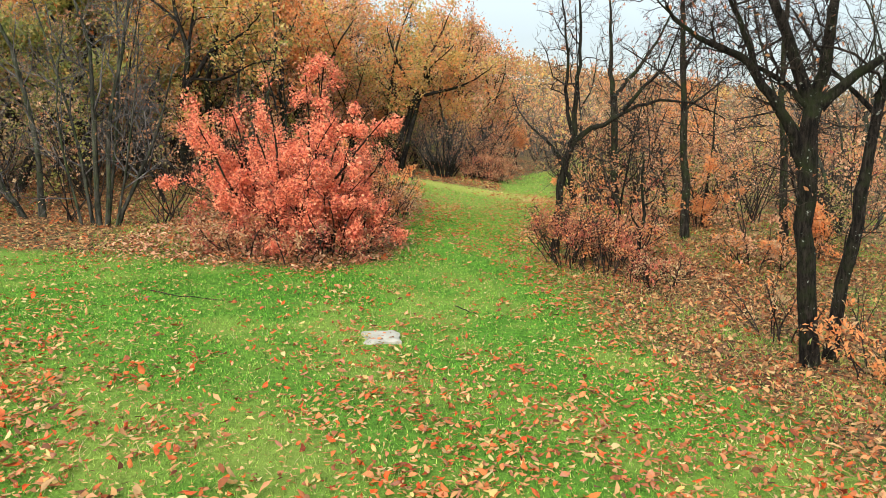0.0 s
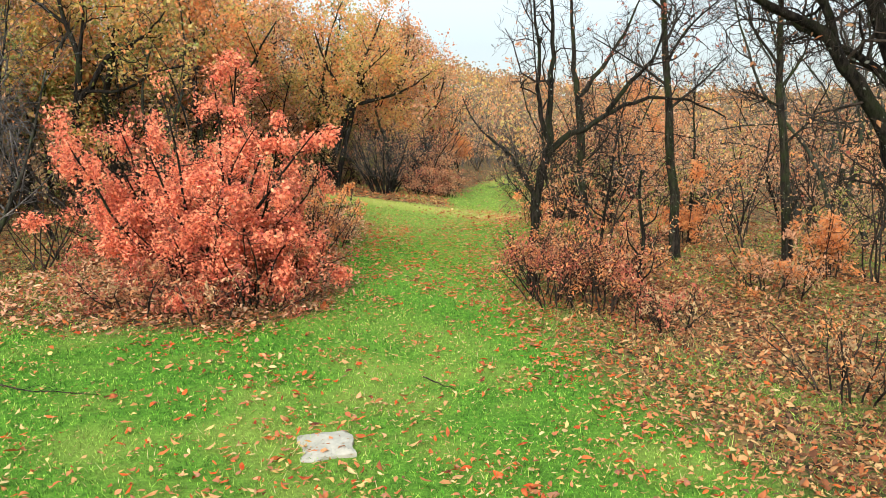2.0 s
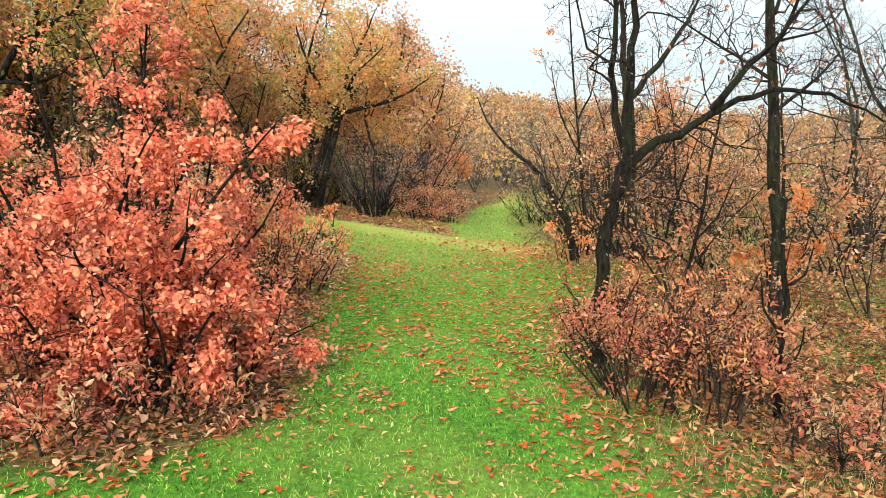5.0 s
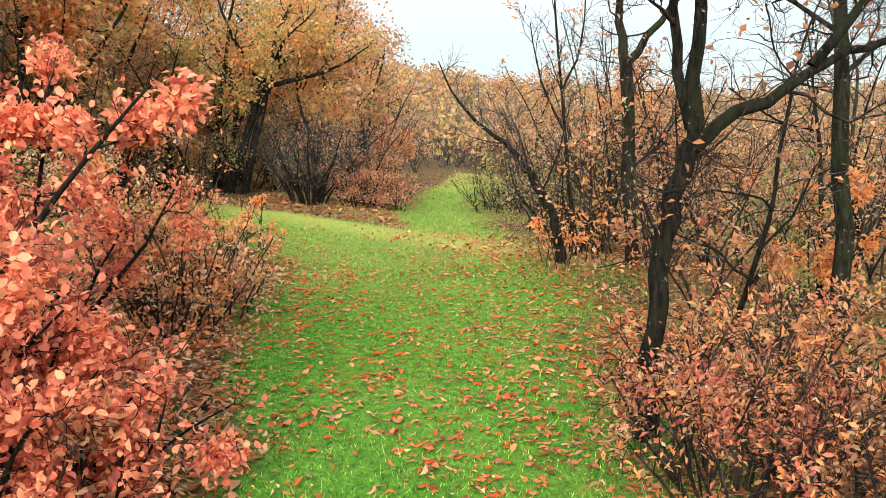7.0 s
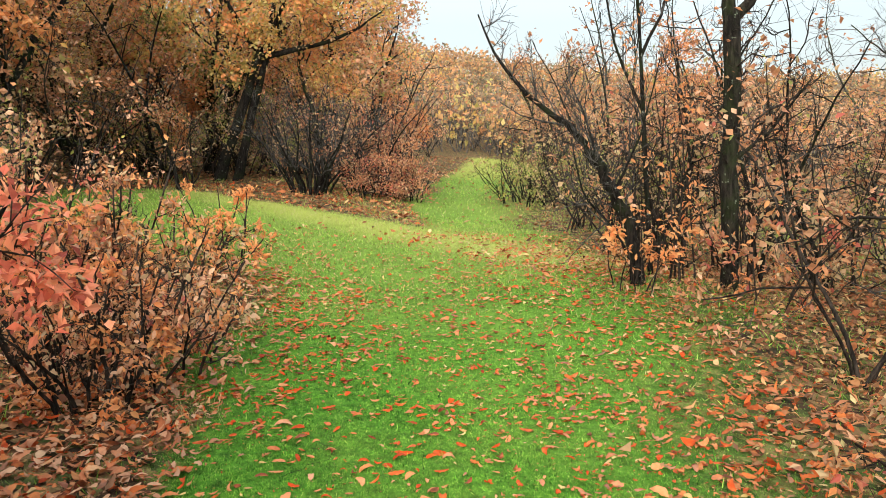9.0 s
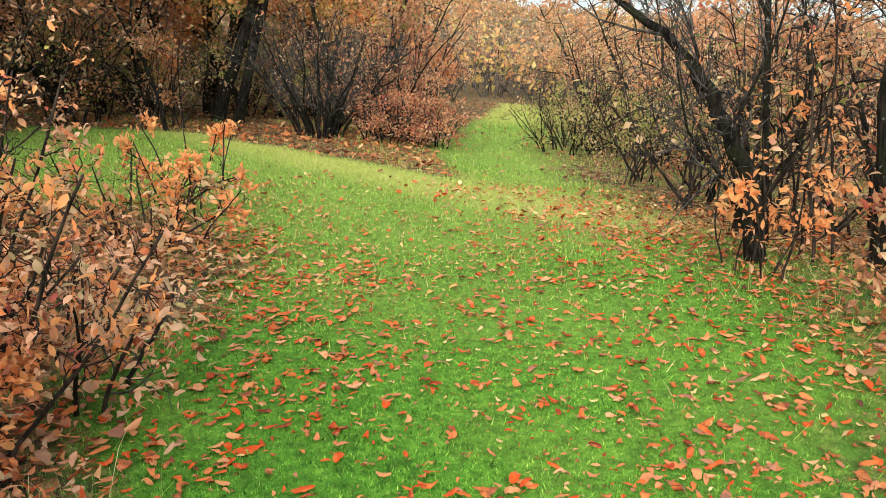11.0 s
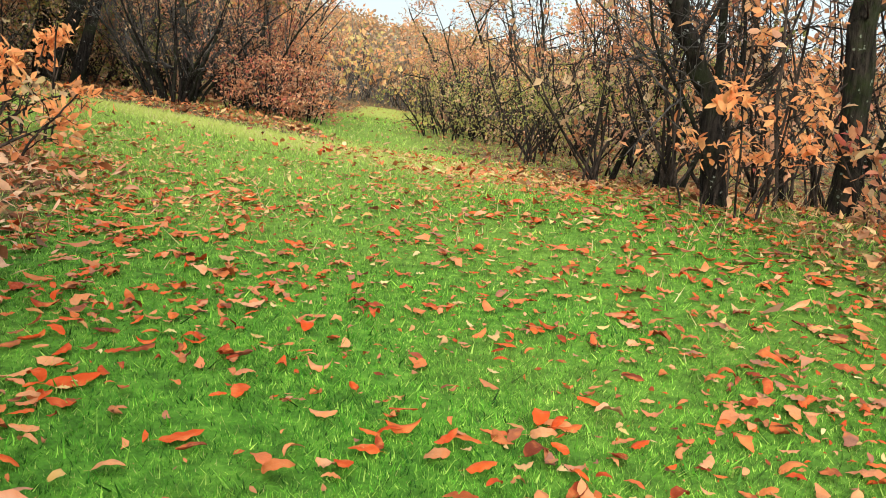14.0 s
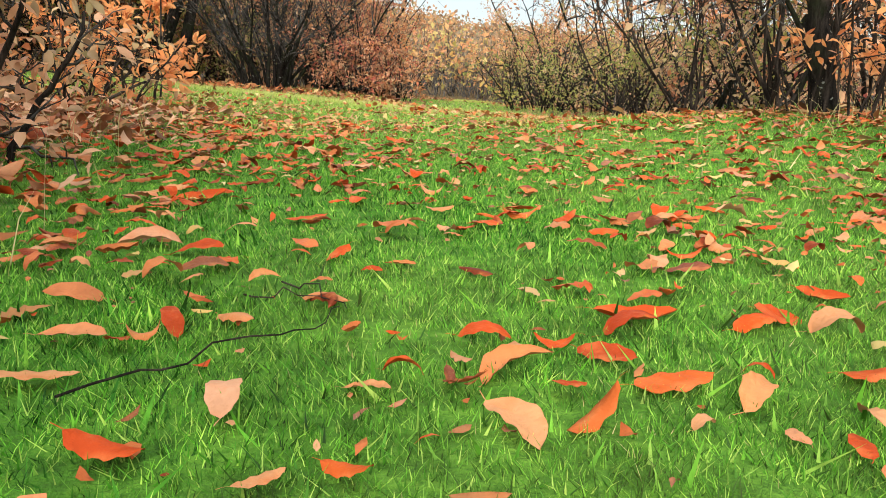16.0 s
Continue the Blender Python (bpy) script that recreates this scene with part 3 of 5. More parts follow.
B = on_ground(3.4, 6.75)
plant(
    "oak_tree", "slender leaning bare oak beside a thicker trunk", "tree", r1,
    [([B, (3.51, 6.7, 0.61), (3.56, 6.7, 1.24), (3.66, 6.7, 1.85), (3.8, 6.7, 2.4), (3.9, 6.8, 3.2)], 0.06, 0.025)],
    [([(3.62, 6.7, 1.7), (3.3, 6.9, 2.1), (3.0, 7.0, 2.6)], 0.025, 0.008), ([(3.75, 6.7, 2.2), (4.2, 6.6, 2.6), (4.6, 6.6, 2.9)], 0.025, 0.008)],
    BARK, TWIG, [(ORANGE, 0.1, 0.05, 0.02)], count=12, length=0.65, sides=10, gnarl=0.35,
)
B = on_ground(1.5, 10.5)
plant(
    "oak_tree", "crooked dark oak forking low, with a long arching limb", "tree", r1,
    [([B, (1.5, 10.5, 0.4), (1.55, 10.5, 0.85), (1.63, 10.5, 1.25), (1.74, 10.5, 1.5)], 0.056, 0.046)],
    [
        ([(1.73, 10.5, 1.46), (1.72, 10.5, 1.95), (1.77, 10.5, 2.45), (1.8, 10.55, 2.94), (1.75, 10.6, 3.6)], 0.04, 0.010),
        ([(1.71, 10.5, 1.55), (1.61, 10.5, 1.95), (1.62, 10.45, 2.45), (1.58, 10.4, 2.8), (1.5, 10.4, 3.4)], 0.030, 0.008),
        ([(1.72, 10.5, 1.45), (1.95, 10.5, 1.62), (2.2, 10.5, 1.72), (2.45, 10.5, 1.88), (2.8, 10.5, 2.0), (3.27, 10.5, 1.96), (3.7, 10.5, 1.75)], 0.04, 0.008),
        ([(2.36, 10.5, 1.85), (2.62, 10.45, 2.18), (2.85, 10.4, 2.36), (3.0, 10.3, 2.9)], 0.03, 0.008),
    ],
    BARK, TWIG, [(RUST, 0.22, 0.05, 0.03)], levels=3, count=8, length=0.75, sides=12, up=0.07, gnarl=0.35,
)
B = on_ground(3.67, 11.9)
plant(
    "oak_tree", "straight slim oak with a mossy trunk and fine bare twigs", "tree", r1,
    [([B, (3.62, 11.9, 1.2), (3.57, 11.9, 2.2), (3.5, 11.9, 3.3), (3.45, 11.9, 4.6)], 0.07, 0.025)],
    [([(3.57, 11.9, 1.9 + 0.3 * i), np.array([3.57, 11.9, 2.1 + 0.3 * i]) + 0.45 * np.array([math.cos(2.4 * i), math.sin(2.4 * i), 0.3]), np.array([3.57, 11.9, 2.3 + 0.3 * i]) + 0.95 * np.array([math.cos(2.4 * i + 0.3), math.sin(2.4 * i + 0.3), 0.3])], 0.02, 0.006) for i in range(7)],
    BARK_MOSS, TWIG, [(DEEP_RED, 0.5, 0.05, 0.03)], count=13, length=0.7, sides=10, gnarl=0.35,
)
B = on_ground(5.1, 11.7)
plant(
    "oak_tree", "slim dark oak with sparse upright branches", "tree", r1,
    [([B, (5.03, 11.7, 1.2), (4.92, 11.7, 2.1), (4.92, 11.7, 3.2), (5.0, 11.7, 4.2)], 0.065, 0.02)],
    [
        ([(4.94, 11.7, 1.9), (4.6, 11.6, 2.05), (4.3, 11.5, 2.1)], 0.02, 0.006),
        ([(4.93, 11.7, 2.1), (5.3, 11.8, 2.5), (5.5, 11.8, 3.1)], 0.022, 0.006),
        ([(4.92, 11.7, 2.4), (4.6, 11.8, 2.9), (4.5, 11.9, 3.5)], 0.022, 0.006),
        ([(4.99, 11.7, 1.4), (5.3, 11.6, 1.7), (5.5, 11.5, 2.2)], 0.02, 0.006),
    ],
    BARK_MOSS, TWIG, [(RUST, 0.15, 0.05, 0.03)], count=13, length=0.7, sides=10, gnarl=0.35,
)
B = on_ground(3.14, 14.4)
plant(
    "oak_tree", "straight dark oak with a swollen knot under its fork", "tree", r1,
    [([B, (3.1, 14.4, 0.95), (3.08, 14.4, 1.6), (3.06, 14.4, 2.27)], 0.068, 0.06)],
    [
        ([(3.06, 14.4, 2.22), (3.0, 14.4, 2.64), (2.98, 14.4, 3.4), (2.9, 14.4, 4.3)], 0.055, 0.012),
        ([(3.07, 14.4, 2.25), (3.43, 14.4, 2.65), (3.8, 14.4, 3.2), (4.1, 14.4, 3.8)], 0.045, 0.01),
        ([(3.1, 14.4, 1.2), (3.35, 14.3, 1.4), (3.6, 14.2, 1.8)], 0.018, 0.006),
    ],
    BARK_MOSS, TWIG, [(RUST, 0.5, 0.05, 0.03)], count=13, length=0.65, sides=12, gnarl=0.35,
)
B = on_ground(2.7, 14.85)
plant(
    "oak_sapling", "tall thin dark sapling with ascending twigs", "tree", r1,
    [([B, (2.59, 14.8, 1.23), (2.53, 14.8, 2.12), (2.47, 14.8, 2.7), (2.4, 14.8, 3.9)], 0.022, 0.008)],
    [([(2.56, 14.8, 1.6), (2.3, 14.8, 2.1), (2.2, 14.8, 2.7)], 0.015, 0.005), ([(2.53, 14.8, 2.0), (2.8, 14.9, 2.5), (2.85, 14.9, 3.2)], 0.015, 0.005)],
    BARK, TWIG_ASH, [(ORANGE, 1.4, 0.055, 0.03)], count=9, clump=0.3, length=0.5, mass=0.22, width=0.4, fine=True,
)
B = on_ground(2.42, 14.45)
plant(
    "oak_tree", "leaning dark broken oak stem with spreading crooked branches", "tree", r1,
    [([B, (2.34, 14.45, 0.6), (2.31, 14.45, 0.82), (2.18, 14.47, 1.02), (2.06, 14.5, 1.24)], 0.056, 0.042)],
    [
        ([(2.06, 14.5, 1.2), (1.95, 14.55, 1.42), (1.72, 14.7, 1.62), (1.45, 14.9, 1.9), (1.3, 15.1, 2.35)], 0.036, 0.006),
        ([(2.1, 14.5, 1.15), (2.08, 14.7, 1.5), (1.95, 14.9, 1.9)], 0.014, 0.004),
        ([(2.33, 14.45, 0.5), (2.12, 14.4, 0.78), (1.9, 14.35, 1.0), (1.8, 14.3, 1.4)], 0.014, 0.004),
        ([(2.2, 14.45, 1.0), (2.38, 14.4, 1.4), (2.46, 14.3, 1.95)], 0.012, 0.004),
    ],
    BARK, TWIG_ASH, [(RUST, 0.5, 0.06, 0.03)], levels=2, count=12, length=0.5, clump=0.4, mass=0.25, width=0.4,
)

# the pair of leaning trunks behind the lawn
B = on_ground(-1.55, 23.0)
plant(
    "oak_tree", "leaning double-trunked oak with ochre leaves and a spreading crown", "tree", r1,
    [([B, (-1.07, 23.0, 1.85), (-0.79, 23.0, 2.72), (-0.6, 23.0, 3.2)], 0.095, 0.06), ([on_ground(-1.25, 23.1), (-0.9, 23.1, 1.84), (-0.65, 23.1, 2.72), (-0.4, 23.1, 3.3)], 0.08, 0.045)],
    [
        ([(-0.72, 23.0, 2.7), (0.07, 22.8, 2.82), (0.74, 22.7, 3.04), (1.3, 22.6, 3.4)], 0.055, 0.01),
        ([(-0.6, 23.0, 3.1), (-0.44, 23.0, 3.69), (-0.09, 23.0, 4.33), (0.2, 23, 5.0)], 0.05, 0.01),
        ([(-0.8, 23.0, 2.8), (-1.2, 23.0, 3.47), (-1.48, 23.0, 4.11), (-1.6, 23.2, 4.7)], 0.05, 0.01),
        ([(-0.6, 23.0, 3.0), (-0.3, 22.4, 3.5), (0.3, 22.0, 4.0)], 0.04, 0.01),
        ([(-0.5, 23.1, 3.0), (0.1, 23.5, 3.7), (0.6, 23.8, 4.4)], 0.04, 0.01),
        ([(-0.9, 23.0, 2.3), (-1.6, 22.8, 2.9), (-2.1, 22.6, 3.3)], 0.03, 0.008),
    ],
    BARK, TWIG, [(GOLD, 9, 0.075, 0.1), (ORANGE, 8, 0.075, 0.1), (TAN, 4, 0.07, 0.1)], levels=2, count=8, mass=0.6, full=0.12, length=0.9, sides=10, width=0.75, gnarl=0.2,
)

# the crooked oak inside the wood's edge
B = on_ground(-5.23, 16.0)
plant(
    "oak_tree", "crooked dark oak with yellowing olive leaves and a bent limb", "tree", r1,
    [([B, (-5.2, 16.0, 1.4), (-5.17, 16.0, 2.4)], 0.1, 0.085)],
    [
        ([(-5.17, 16.0, 2.3), (-5.04, 16.0, 3.2), (-5.24, 16.0, 3.85), (-5.3, 16.0, 4.5), (-5.3, 16.0, 5.2)], 0.065, 0.012),
        ([(-5.04, 16.0, 3.15), (-4.88, 15.9, 3.85), (-4.78, 15.8, 4.6)], 0.04, 0.01),
        ([(-5.17, 16.0, 2.35), (-4.88, 15.9, 2.75), (-4.5, 15.8, 3.2), (-4.15, 15.7, 3.35), (-3.8, 15.7, 3.55), (-3.5, 15.7, 3.9)], 0.06, 0.01),
        ([(-4.95, 15.9, 2.65), (-4.3, 15.8, 2.62), (-3.7, 15.7, 2.95), (-3.1, 15.6, 3.0)], 0.03, 0.008),
        ([(-5.24, 16.0, 3.8), (-5.7, 15.9, 4.2), (-6.2, 15.8, 4.6)], 0.03, 0.008),
    ],
    BARK, TWIG, [(GOLD, 6, 0.075, 0.1), (OLIVE, 4, 0.07, 0.1), (ORANGE, 2, 0.07, 0.1), (TAN, 2, 0.065, 0.1)], levels=2, count=9, mass=0.5, full=0.04, length=0.9, sides=10, width=0.72, gnarl=0.3,
)

# many-stemmed bare trees at the edge of the wood
B = on_ground(-4.77, 10.9)
plant(
    "hazel_clump", "many-stemmed grey tree with mossy stems and bare twigs", "tree", r1,
    [
        ([B, (-4.76, 10.9, 1.84), (-4.74, 10.9, 2.74), (-4.93, 10.9, 3.33), (-5.1, 10.9, 4.4)], 0.04, 0.012),
        ([B + (0.1, 0.02, 0), (-4.57, 10.95, 1.84), (-4.33, 11, 2.74), (-4.25, 11, 3.33), (-4.2, 11, 4.2)], 0.036, 0.012),
        ([B + (-0.12, 0.1, 0), (-5.0, 11, 1.2), (-5.3, 11.1, 2.4), (-5.6, 11.1, 3.4)], 0.028, 0.009),
        ([B + (0.2, 0.1, 0), (-4.3, 11.1, 0.9), (-3.95, 11.1, 1.6), (-3.7, 11.1, 2.5)], 0.035, 0.01),
        ([B + (0.05, 0.15, 0), (-4.6, 11.2, 1.4), (-4.5, 11.3, 2.8), (-4.6, 11.4, 3.9)], 0.03, 0.01),
        ([B + (0.25, -0.05, 0), (-4.35, 10.8, 0.9), (-4.1, 10.7, 2.0), (-4.0, 10.7, 3.0)], 0.022, 0.007),
        ([B + (-0.2, -0.05, 0), (-5.1, 10.8, 0.9), (-5.2, 10.7, 1.9), (-5.0, 10.7, 3.0)], 0.022, 0.007),
    ],
    [], BARK_GREY, TWIG_GREY, [(RUST, 0.15, 0.05, 0.03)], levels=3, count=10, length=1.0, sides=8, up=0.08, stem_lo=0.2,
)
B = on_ground(-5.8, 11.4)
plant(
    "hazel_clump", "bent grey tree with a crooked stem and twiggy shoots", "tree", r1,
    [
        ([B, (-5.81, 11.4, 1.46), (-6.01, 11.4, 2.56), (-6.25, 11.4, 3.1), (-6.3, 11.4, 4.2)], 0.05, 0.014),
        ([B + (-0.3, 0.1, 0), (-6.5, 11.4, 1.0), (-6.6, 11.5, 2.2), (-6.9, 11.5, 3.2)], 0.045, 0.012),
        ([B + (-0.15, -0.1, 0), (-6.3, 11.2, 0.8), (-6.7, 11.1, 1.4)], 0.025, 0.008),
    ],
    [], BARK_GREY, TWIG_GREY, [(OLIVE, 0.3, 0.05, 0.04)], levels=3, count=10, length=0.95, stem_lo=0.2,
)

# ---- bushes ----
r2 = np.random.default_rng(23)


def bush_stems(rng, x, y, n, height, spread, r0=0.02, segs=5, bend=0.22, foot=0.14):
    out = []
    for i in range(n):
        a = 2 * np.pi * (i + rng.random()) / n
        k = spread * rng.uniform(0.25, 1.0)
        b = on_ground(x + foot * np.cos(a) * spread * rng.uniform(0.3, 1.3), y + foot * np.sin(a) * spread * rng.uniform(0.3, 1.3))
        way = np.array([np.cos(a) * k, np.sin(a) * k, 1.0])
        out.append((wander(rng, b, way, height * rng.uniform(0.75, 1.1) * (1 + 0.25 * k), segs, bend, 0.03), r0 * rng.uniform(0.7, 1.2), 0.004))
    return out


red_stems = bush_stems(r2, -1.95, 10.25, 16, 1.75, 0.95, 0.024) + bush_stems(r2, -1.9, 10.2, 14, 1.1, 1.6, 0.018) + bush_stems(r2, -1.8, 10.0, 12, 0.7, 1.7, 0.014)
red_stems += [(wander(r2, on_ground(x, 10.25), (lean, 0, 1), h, 6, 0.07, 0.05), 0.024, 0.005) for x, lean, h in ((-1.7, 0.14, 2.45), (-1.6, 0.2, 2.2), (-1.8, 0.05, 2.2), (-2.1, -0.05, 2.0), (-2.3, -0.3, 1.9), (-2.3, -0.65, 1.8), (-1.55, 0.25, 1.7))]
plant("smoke_bush", "broad smoke bush in full coral-red autumn leaf", "bush", r2, red_stems, [], BARK, TWIG, [(RED, 38, 0.037, 0.04), (DEEP_RED, 5, 0.036, 0.04)], levels=2, count=8, length=0.42, sides=6, up=0.05, stem_lo=0.22, angle=66, clump=1.6, mass=0.33, width=0.7, full=0.07, fine=(0.25, -0.1))
r4 = np.random.default_rng(99)
plant("smoke_bush", "low coral-red smoke bush shoots beside the larger bush", "bush", r4, bush_stems(r4, -1.4, 9.6, 14, 0.78, 1.0, 0.012), [], BARK, TWIG, [(RED, 20, 0.038, 0.035), (DEEP_RED, 3.0, 0.038, 0.04)], levels=2, count=6, length=0.3, sides=6, up=0.05, stem_lo=0.15, angle=62, clump=1.5, mass=0.3, width=0.74, full=0.05, fine=True)
plant("smoke_bush", "low coral-red smoke bush shoots leaning over fallen leaves", "bush", r4, bush_stems(r4, -1.05, 9.75, 11, 0.6, 1.0, 0.010), [], BARK, TWIG, [(RED, 20, 0.037, 0.035), (DEEP_RED, 2.0, 0.038, 0.04)], levels=2, count=6, length=0.28, sides=6, up=0.05, stem_lo=0.2, angle=62, clump=1.5, mass=0.3, width=0.7, full=0.06, fine=True)
LOW = (RUST, DEEP_RED, ORANGE, TAN, PEACH, OLIVE)


def low_bush(label, x, y, n, height, spread, mix, size=0.05, count=6, length=0.26, mass=0.22, fine=False, foot=0.3, r0=0.009, twig=None, full=0.06, lo=0.06):
    """A low brushy bush; mix gives the leaves a twig of each colour of LOW."""
    leaves = [(LOW[k], m * 1.5, size, 0.03) for k, m in enumerate(mix) if m]
    return plant("low_bush", label, "bush", r2, bush_stems(r2, x, y, n, height, spread, r0, foot=foot), [], TWIG, twig or TWIG, leaves, levels=2, count=count, length=length, sides=5, stem_lo=lo, angle=60, fine=fine, clump=0.6, mass=mass, width=0.5, full=full, gnarl=0.2)


low_bush("low dark-red bush on leaf litter under a larger bush", -1.6, 9.35, 14, 0.42, 1.6, (2.2, 2.6, 0, 0.8, 0.6, 0))
low_bush("low dark-red bush with dry twigs on leaf litter", -2.3, 9.5, 14, 0.4, 1.2, (2.5, 3.4, 0, 1.0, 0.6, 0))
low_bush("low dry bush with sparse rust-red leaves", -1.15, 12.75, 24, 0.8, 0.7, (1.4, 0.4, 2.0, 0.8, 0.8, 0), 0.04, 7, 0.2, fine=True, full=-0.02, lo=0.3)
low_bush("low dry bush with orange leaves beside the lawn", -1.4, 13.35, 26, 1.05, 0.65, (1.5, 0.4, 2.2, 0.8, 1.0, 0), 0.04, 7, 0.22, fine=True, full=-0.01, lo=0.3)
low_bush("dense dead twigs with a few rust leaves", -1.0, 13.15, 14, 0.4, 1.1, (0.4, 0, 1.0, 0.8, 1.0, 0), 0.042, 6, 0.2, fine=True, twig=TWIG_ASH)
low_bush("small twiggy bush with a few orange leaves", -0.95, 15.3, 10, 0.4, 1.0, (0.3, 0, 1.3, 0.5, 0, 0), 0.06, 5, 0.2, fine=True, r0=0.007)
low_bush("upright twiggy shoot with orange leaves at its tip", -0.85, 16.1, 7, 0.6, 0.7, (0, 0, 4.2, 0, 0, 0), 0.055, 4, 0.22, fine=True, r0=0.008)
low_bush("spreading dark twigs with thin orange leaves", -1.3, 15.9, 10, 0.42, 1.3, (0.6, 0, 1.2, 0.4, 0, 0), 0.06, 5, 0.22, fine=True)
low_bush("dry brushy bush with rust leaves under a crooked oak", 1.98, 9.55, 18, 0.52, 0.7, (2.4, 2.6, 1.4, 0.3, 0.3, 0), 0.036, 7, 0.26, fine=True, full=-0.06, lo=0.5, mass=0.34)
low_bush("dry brushy bush with brown and rust leaves", 1.55, 9.9, 14, 0.75, 0.7, (2.0, 2.2, 1.2, 0.4, 0.3, 0), 0.036, 7, 0.26, full=-0.06, lo=0.5, mass=0.34)
low_bush("low dark twiggy bush with few dry leaves", 2.38, 8.95, 9, 0.34, 0.7, (0.8, 0.8, 0, 0.8, 0, 0), 0.045, 8, 0.24)
low_bush("brushy mass of dead twigs and russet leaves", 1.55, 9.8, 16, 0.5, 0.9, (2.2, 2.4, 0.8, 0.4, 0.3, 0), 0.036, 6, 0.24, full=-0.06, lo=0.5, mass=0.34)
low_bush("brushy rust-leaved bush at the foot of a crooked oak", 2.2, 10.1, 16, 0.6, 0.9, (1.4, 0.9, 1.3, 0.4, 0, 0), 0.048, 6, 0.26, fine=True, full=-0.06, lo=0.5, mass=0.34)
low_bush("low scrub with orange and straw-coloured leaves", 4.1, 10.1, 9, 0.45, 0.8, (0.8, 0, 1.6, 1.2, 1.0, 0), 0.055, 6, 0.25)
low_bush("low scrub with faded orange leaves", 2.5, 11.0, 14, 0.6, 1.0, (1.2, 0.3, 1.2, 1.0, 0.6, 0), 0.052, 6, 0.25)
low_bush("bright coral-orange young bush among dark twigs", 5.1, 10.8, 8, 0.75, 0.45, (0, 0, 5.0, 0, 1.0, 0), 0.055, 6, 0.26, mass=0.0)
low_bush("bright coral-orange young bush in the scrub", 4.2, 12.9, 10, 1.1, 0.5, (1.0, 0, 6.0, 0, 2.0, 0), 0.06, 6, 0.28, mass=0.4)
low_bush("upright bush with peach-orange leaf clusters and dark stems", 2.28, 14.25, 7, 0.7, 0.5, (0.3, 0, 4.0, 0, 0.4, 0), 0.05, 4, 0.22, mass=0.2, fine=True, r0=0.006)
low_bush("tall dark-stemmed bush with orange leaf clusters", 2.8, 14.5, 5, 1.4, 0.4, (0.6, 0, 2.8, 0.4, 0, 0), 0.05, 5, 0.3, mass=0.22, fine=True, r0=0.009)
low_bush("low twiggy bush with russet leaves beside an oak", 3.25, 14.0, 7, 0.7, 0.8, (1.0, 0.6, 0.8, 0.5, 0, 0), 0.06, 5, 0.25, fine=True, r0=0.006)
low_bush("low dry bush with golden and orange leaves", 3.6, 6.2, 9, 0.5, 0.9, (0, 0, 2.6, 1.4, 0, 0.6), 0.055, 5, 0.22)
low_bush("low twiggy bush at the foot of an oak", 3.2, 7.4, 9, 0.6, 0.7, (0.4, 0, 1.0, 1.5, 0, 0), 0.05, 5, 0.25)
r6 = np.random.default_rng(61)
B = on_ground(2.41, 9.55)
plant(
    "dead_sapling", "dark gnarled dead sapling with stubby broken twigs", "tree", r6,
    [([B, B + (-0.02, 0, 0.4), B + (0.03, 0, 0.75), B + (-0.02, 0, 1.05), B + (0.01, 0, 1.4)], 0.03, 0.012)],
    [([B + (-0.01, 0, 0.55), B + (-0.12, 0, 0.7), B + (-0.14, 0, 0.9)], 0.012, 0.004), ([B + (0.02, 0, 0.85), B + (0.15, 0, 0.9), B + (0.2, 0, 1.1)], 0.012, 0.004), ([B + (0, 0, 0.3), B + (0.1, -0.05, 0.42), B + (0.12, -0.06, 0.6)], 0.01, 0.004)],
    BARK, TWIG, [(RUST, 0.6, 0.045, 0.03)], levels=1, count=7, length=0.16, sides=8, stem_lo=0.2, gnarl=0.4,
)
plant("grey_bush", "large bare dark-grey bush fanning from its base", "bush", r2, bush_stems(r2, 0.05, 21.4, 26, 1.5, 0.95, 0.022, foot=0.25), [], BARK, TWIG_ASH, [(RUST, 0.25, 0.05, 0.05), (TAN, 0.25, 0.05, 0.05)], levels=2, count=10, length=0.5, sides=6, stem_lo=0.2, mass=0.5)
plant("grey_bush", "dark bare twiggy bush beside a russet one", "bush", r2, bush_stems(r2, 0.95, 21.9, 18, 1.7, 0.8, 0.016, foot=0.25), [], BARK, TWIG_ASH, [(RUST, 0.6, 0.05, 0.05), (DEEP_RED, 0.4, 0.05, 0.05)], levels=2, count=8, length=0.45, sides=6, stem_lo=0.15, mass=0.4)
for a, c, h, k in ((1.25, 21.5, 1.05, 14), (1.5, 21.2, 0.6, 12), (0.85, 21.2, 0.6, 12), (1.15, 22.0, 1.5, 14)):
    plant("red_brown_bush", "irregular russet bush with small dry leaves", "bush", r2, bush_stems(r2, a, c, k, h, 0.6, 0.01, foot=0.35), [], BARK, TWIG_ASH, [(DEEP_RED, 0.9, 0.055, 0.05), (RUST, 3.0, 0.055, 0.05), (PEACH, 1.4, 0.05, 0.05), (TAN, 1.0, 0.05, 0.05)], levels=2, count=6, length=0.32, group="russet bushes", sides=5, stem_lo=0.08, angle=60, mass=0.3, full=0.1)
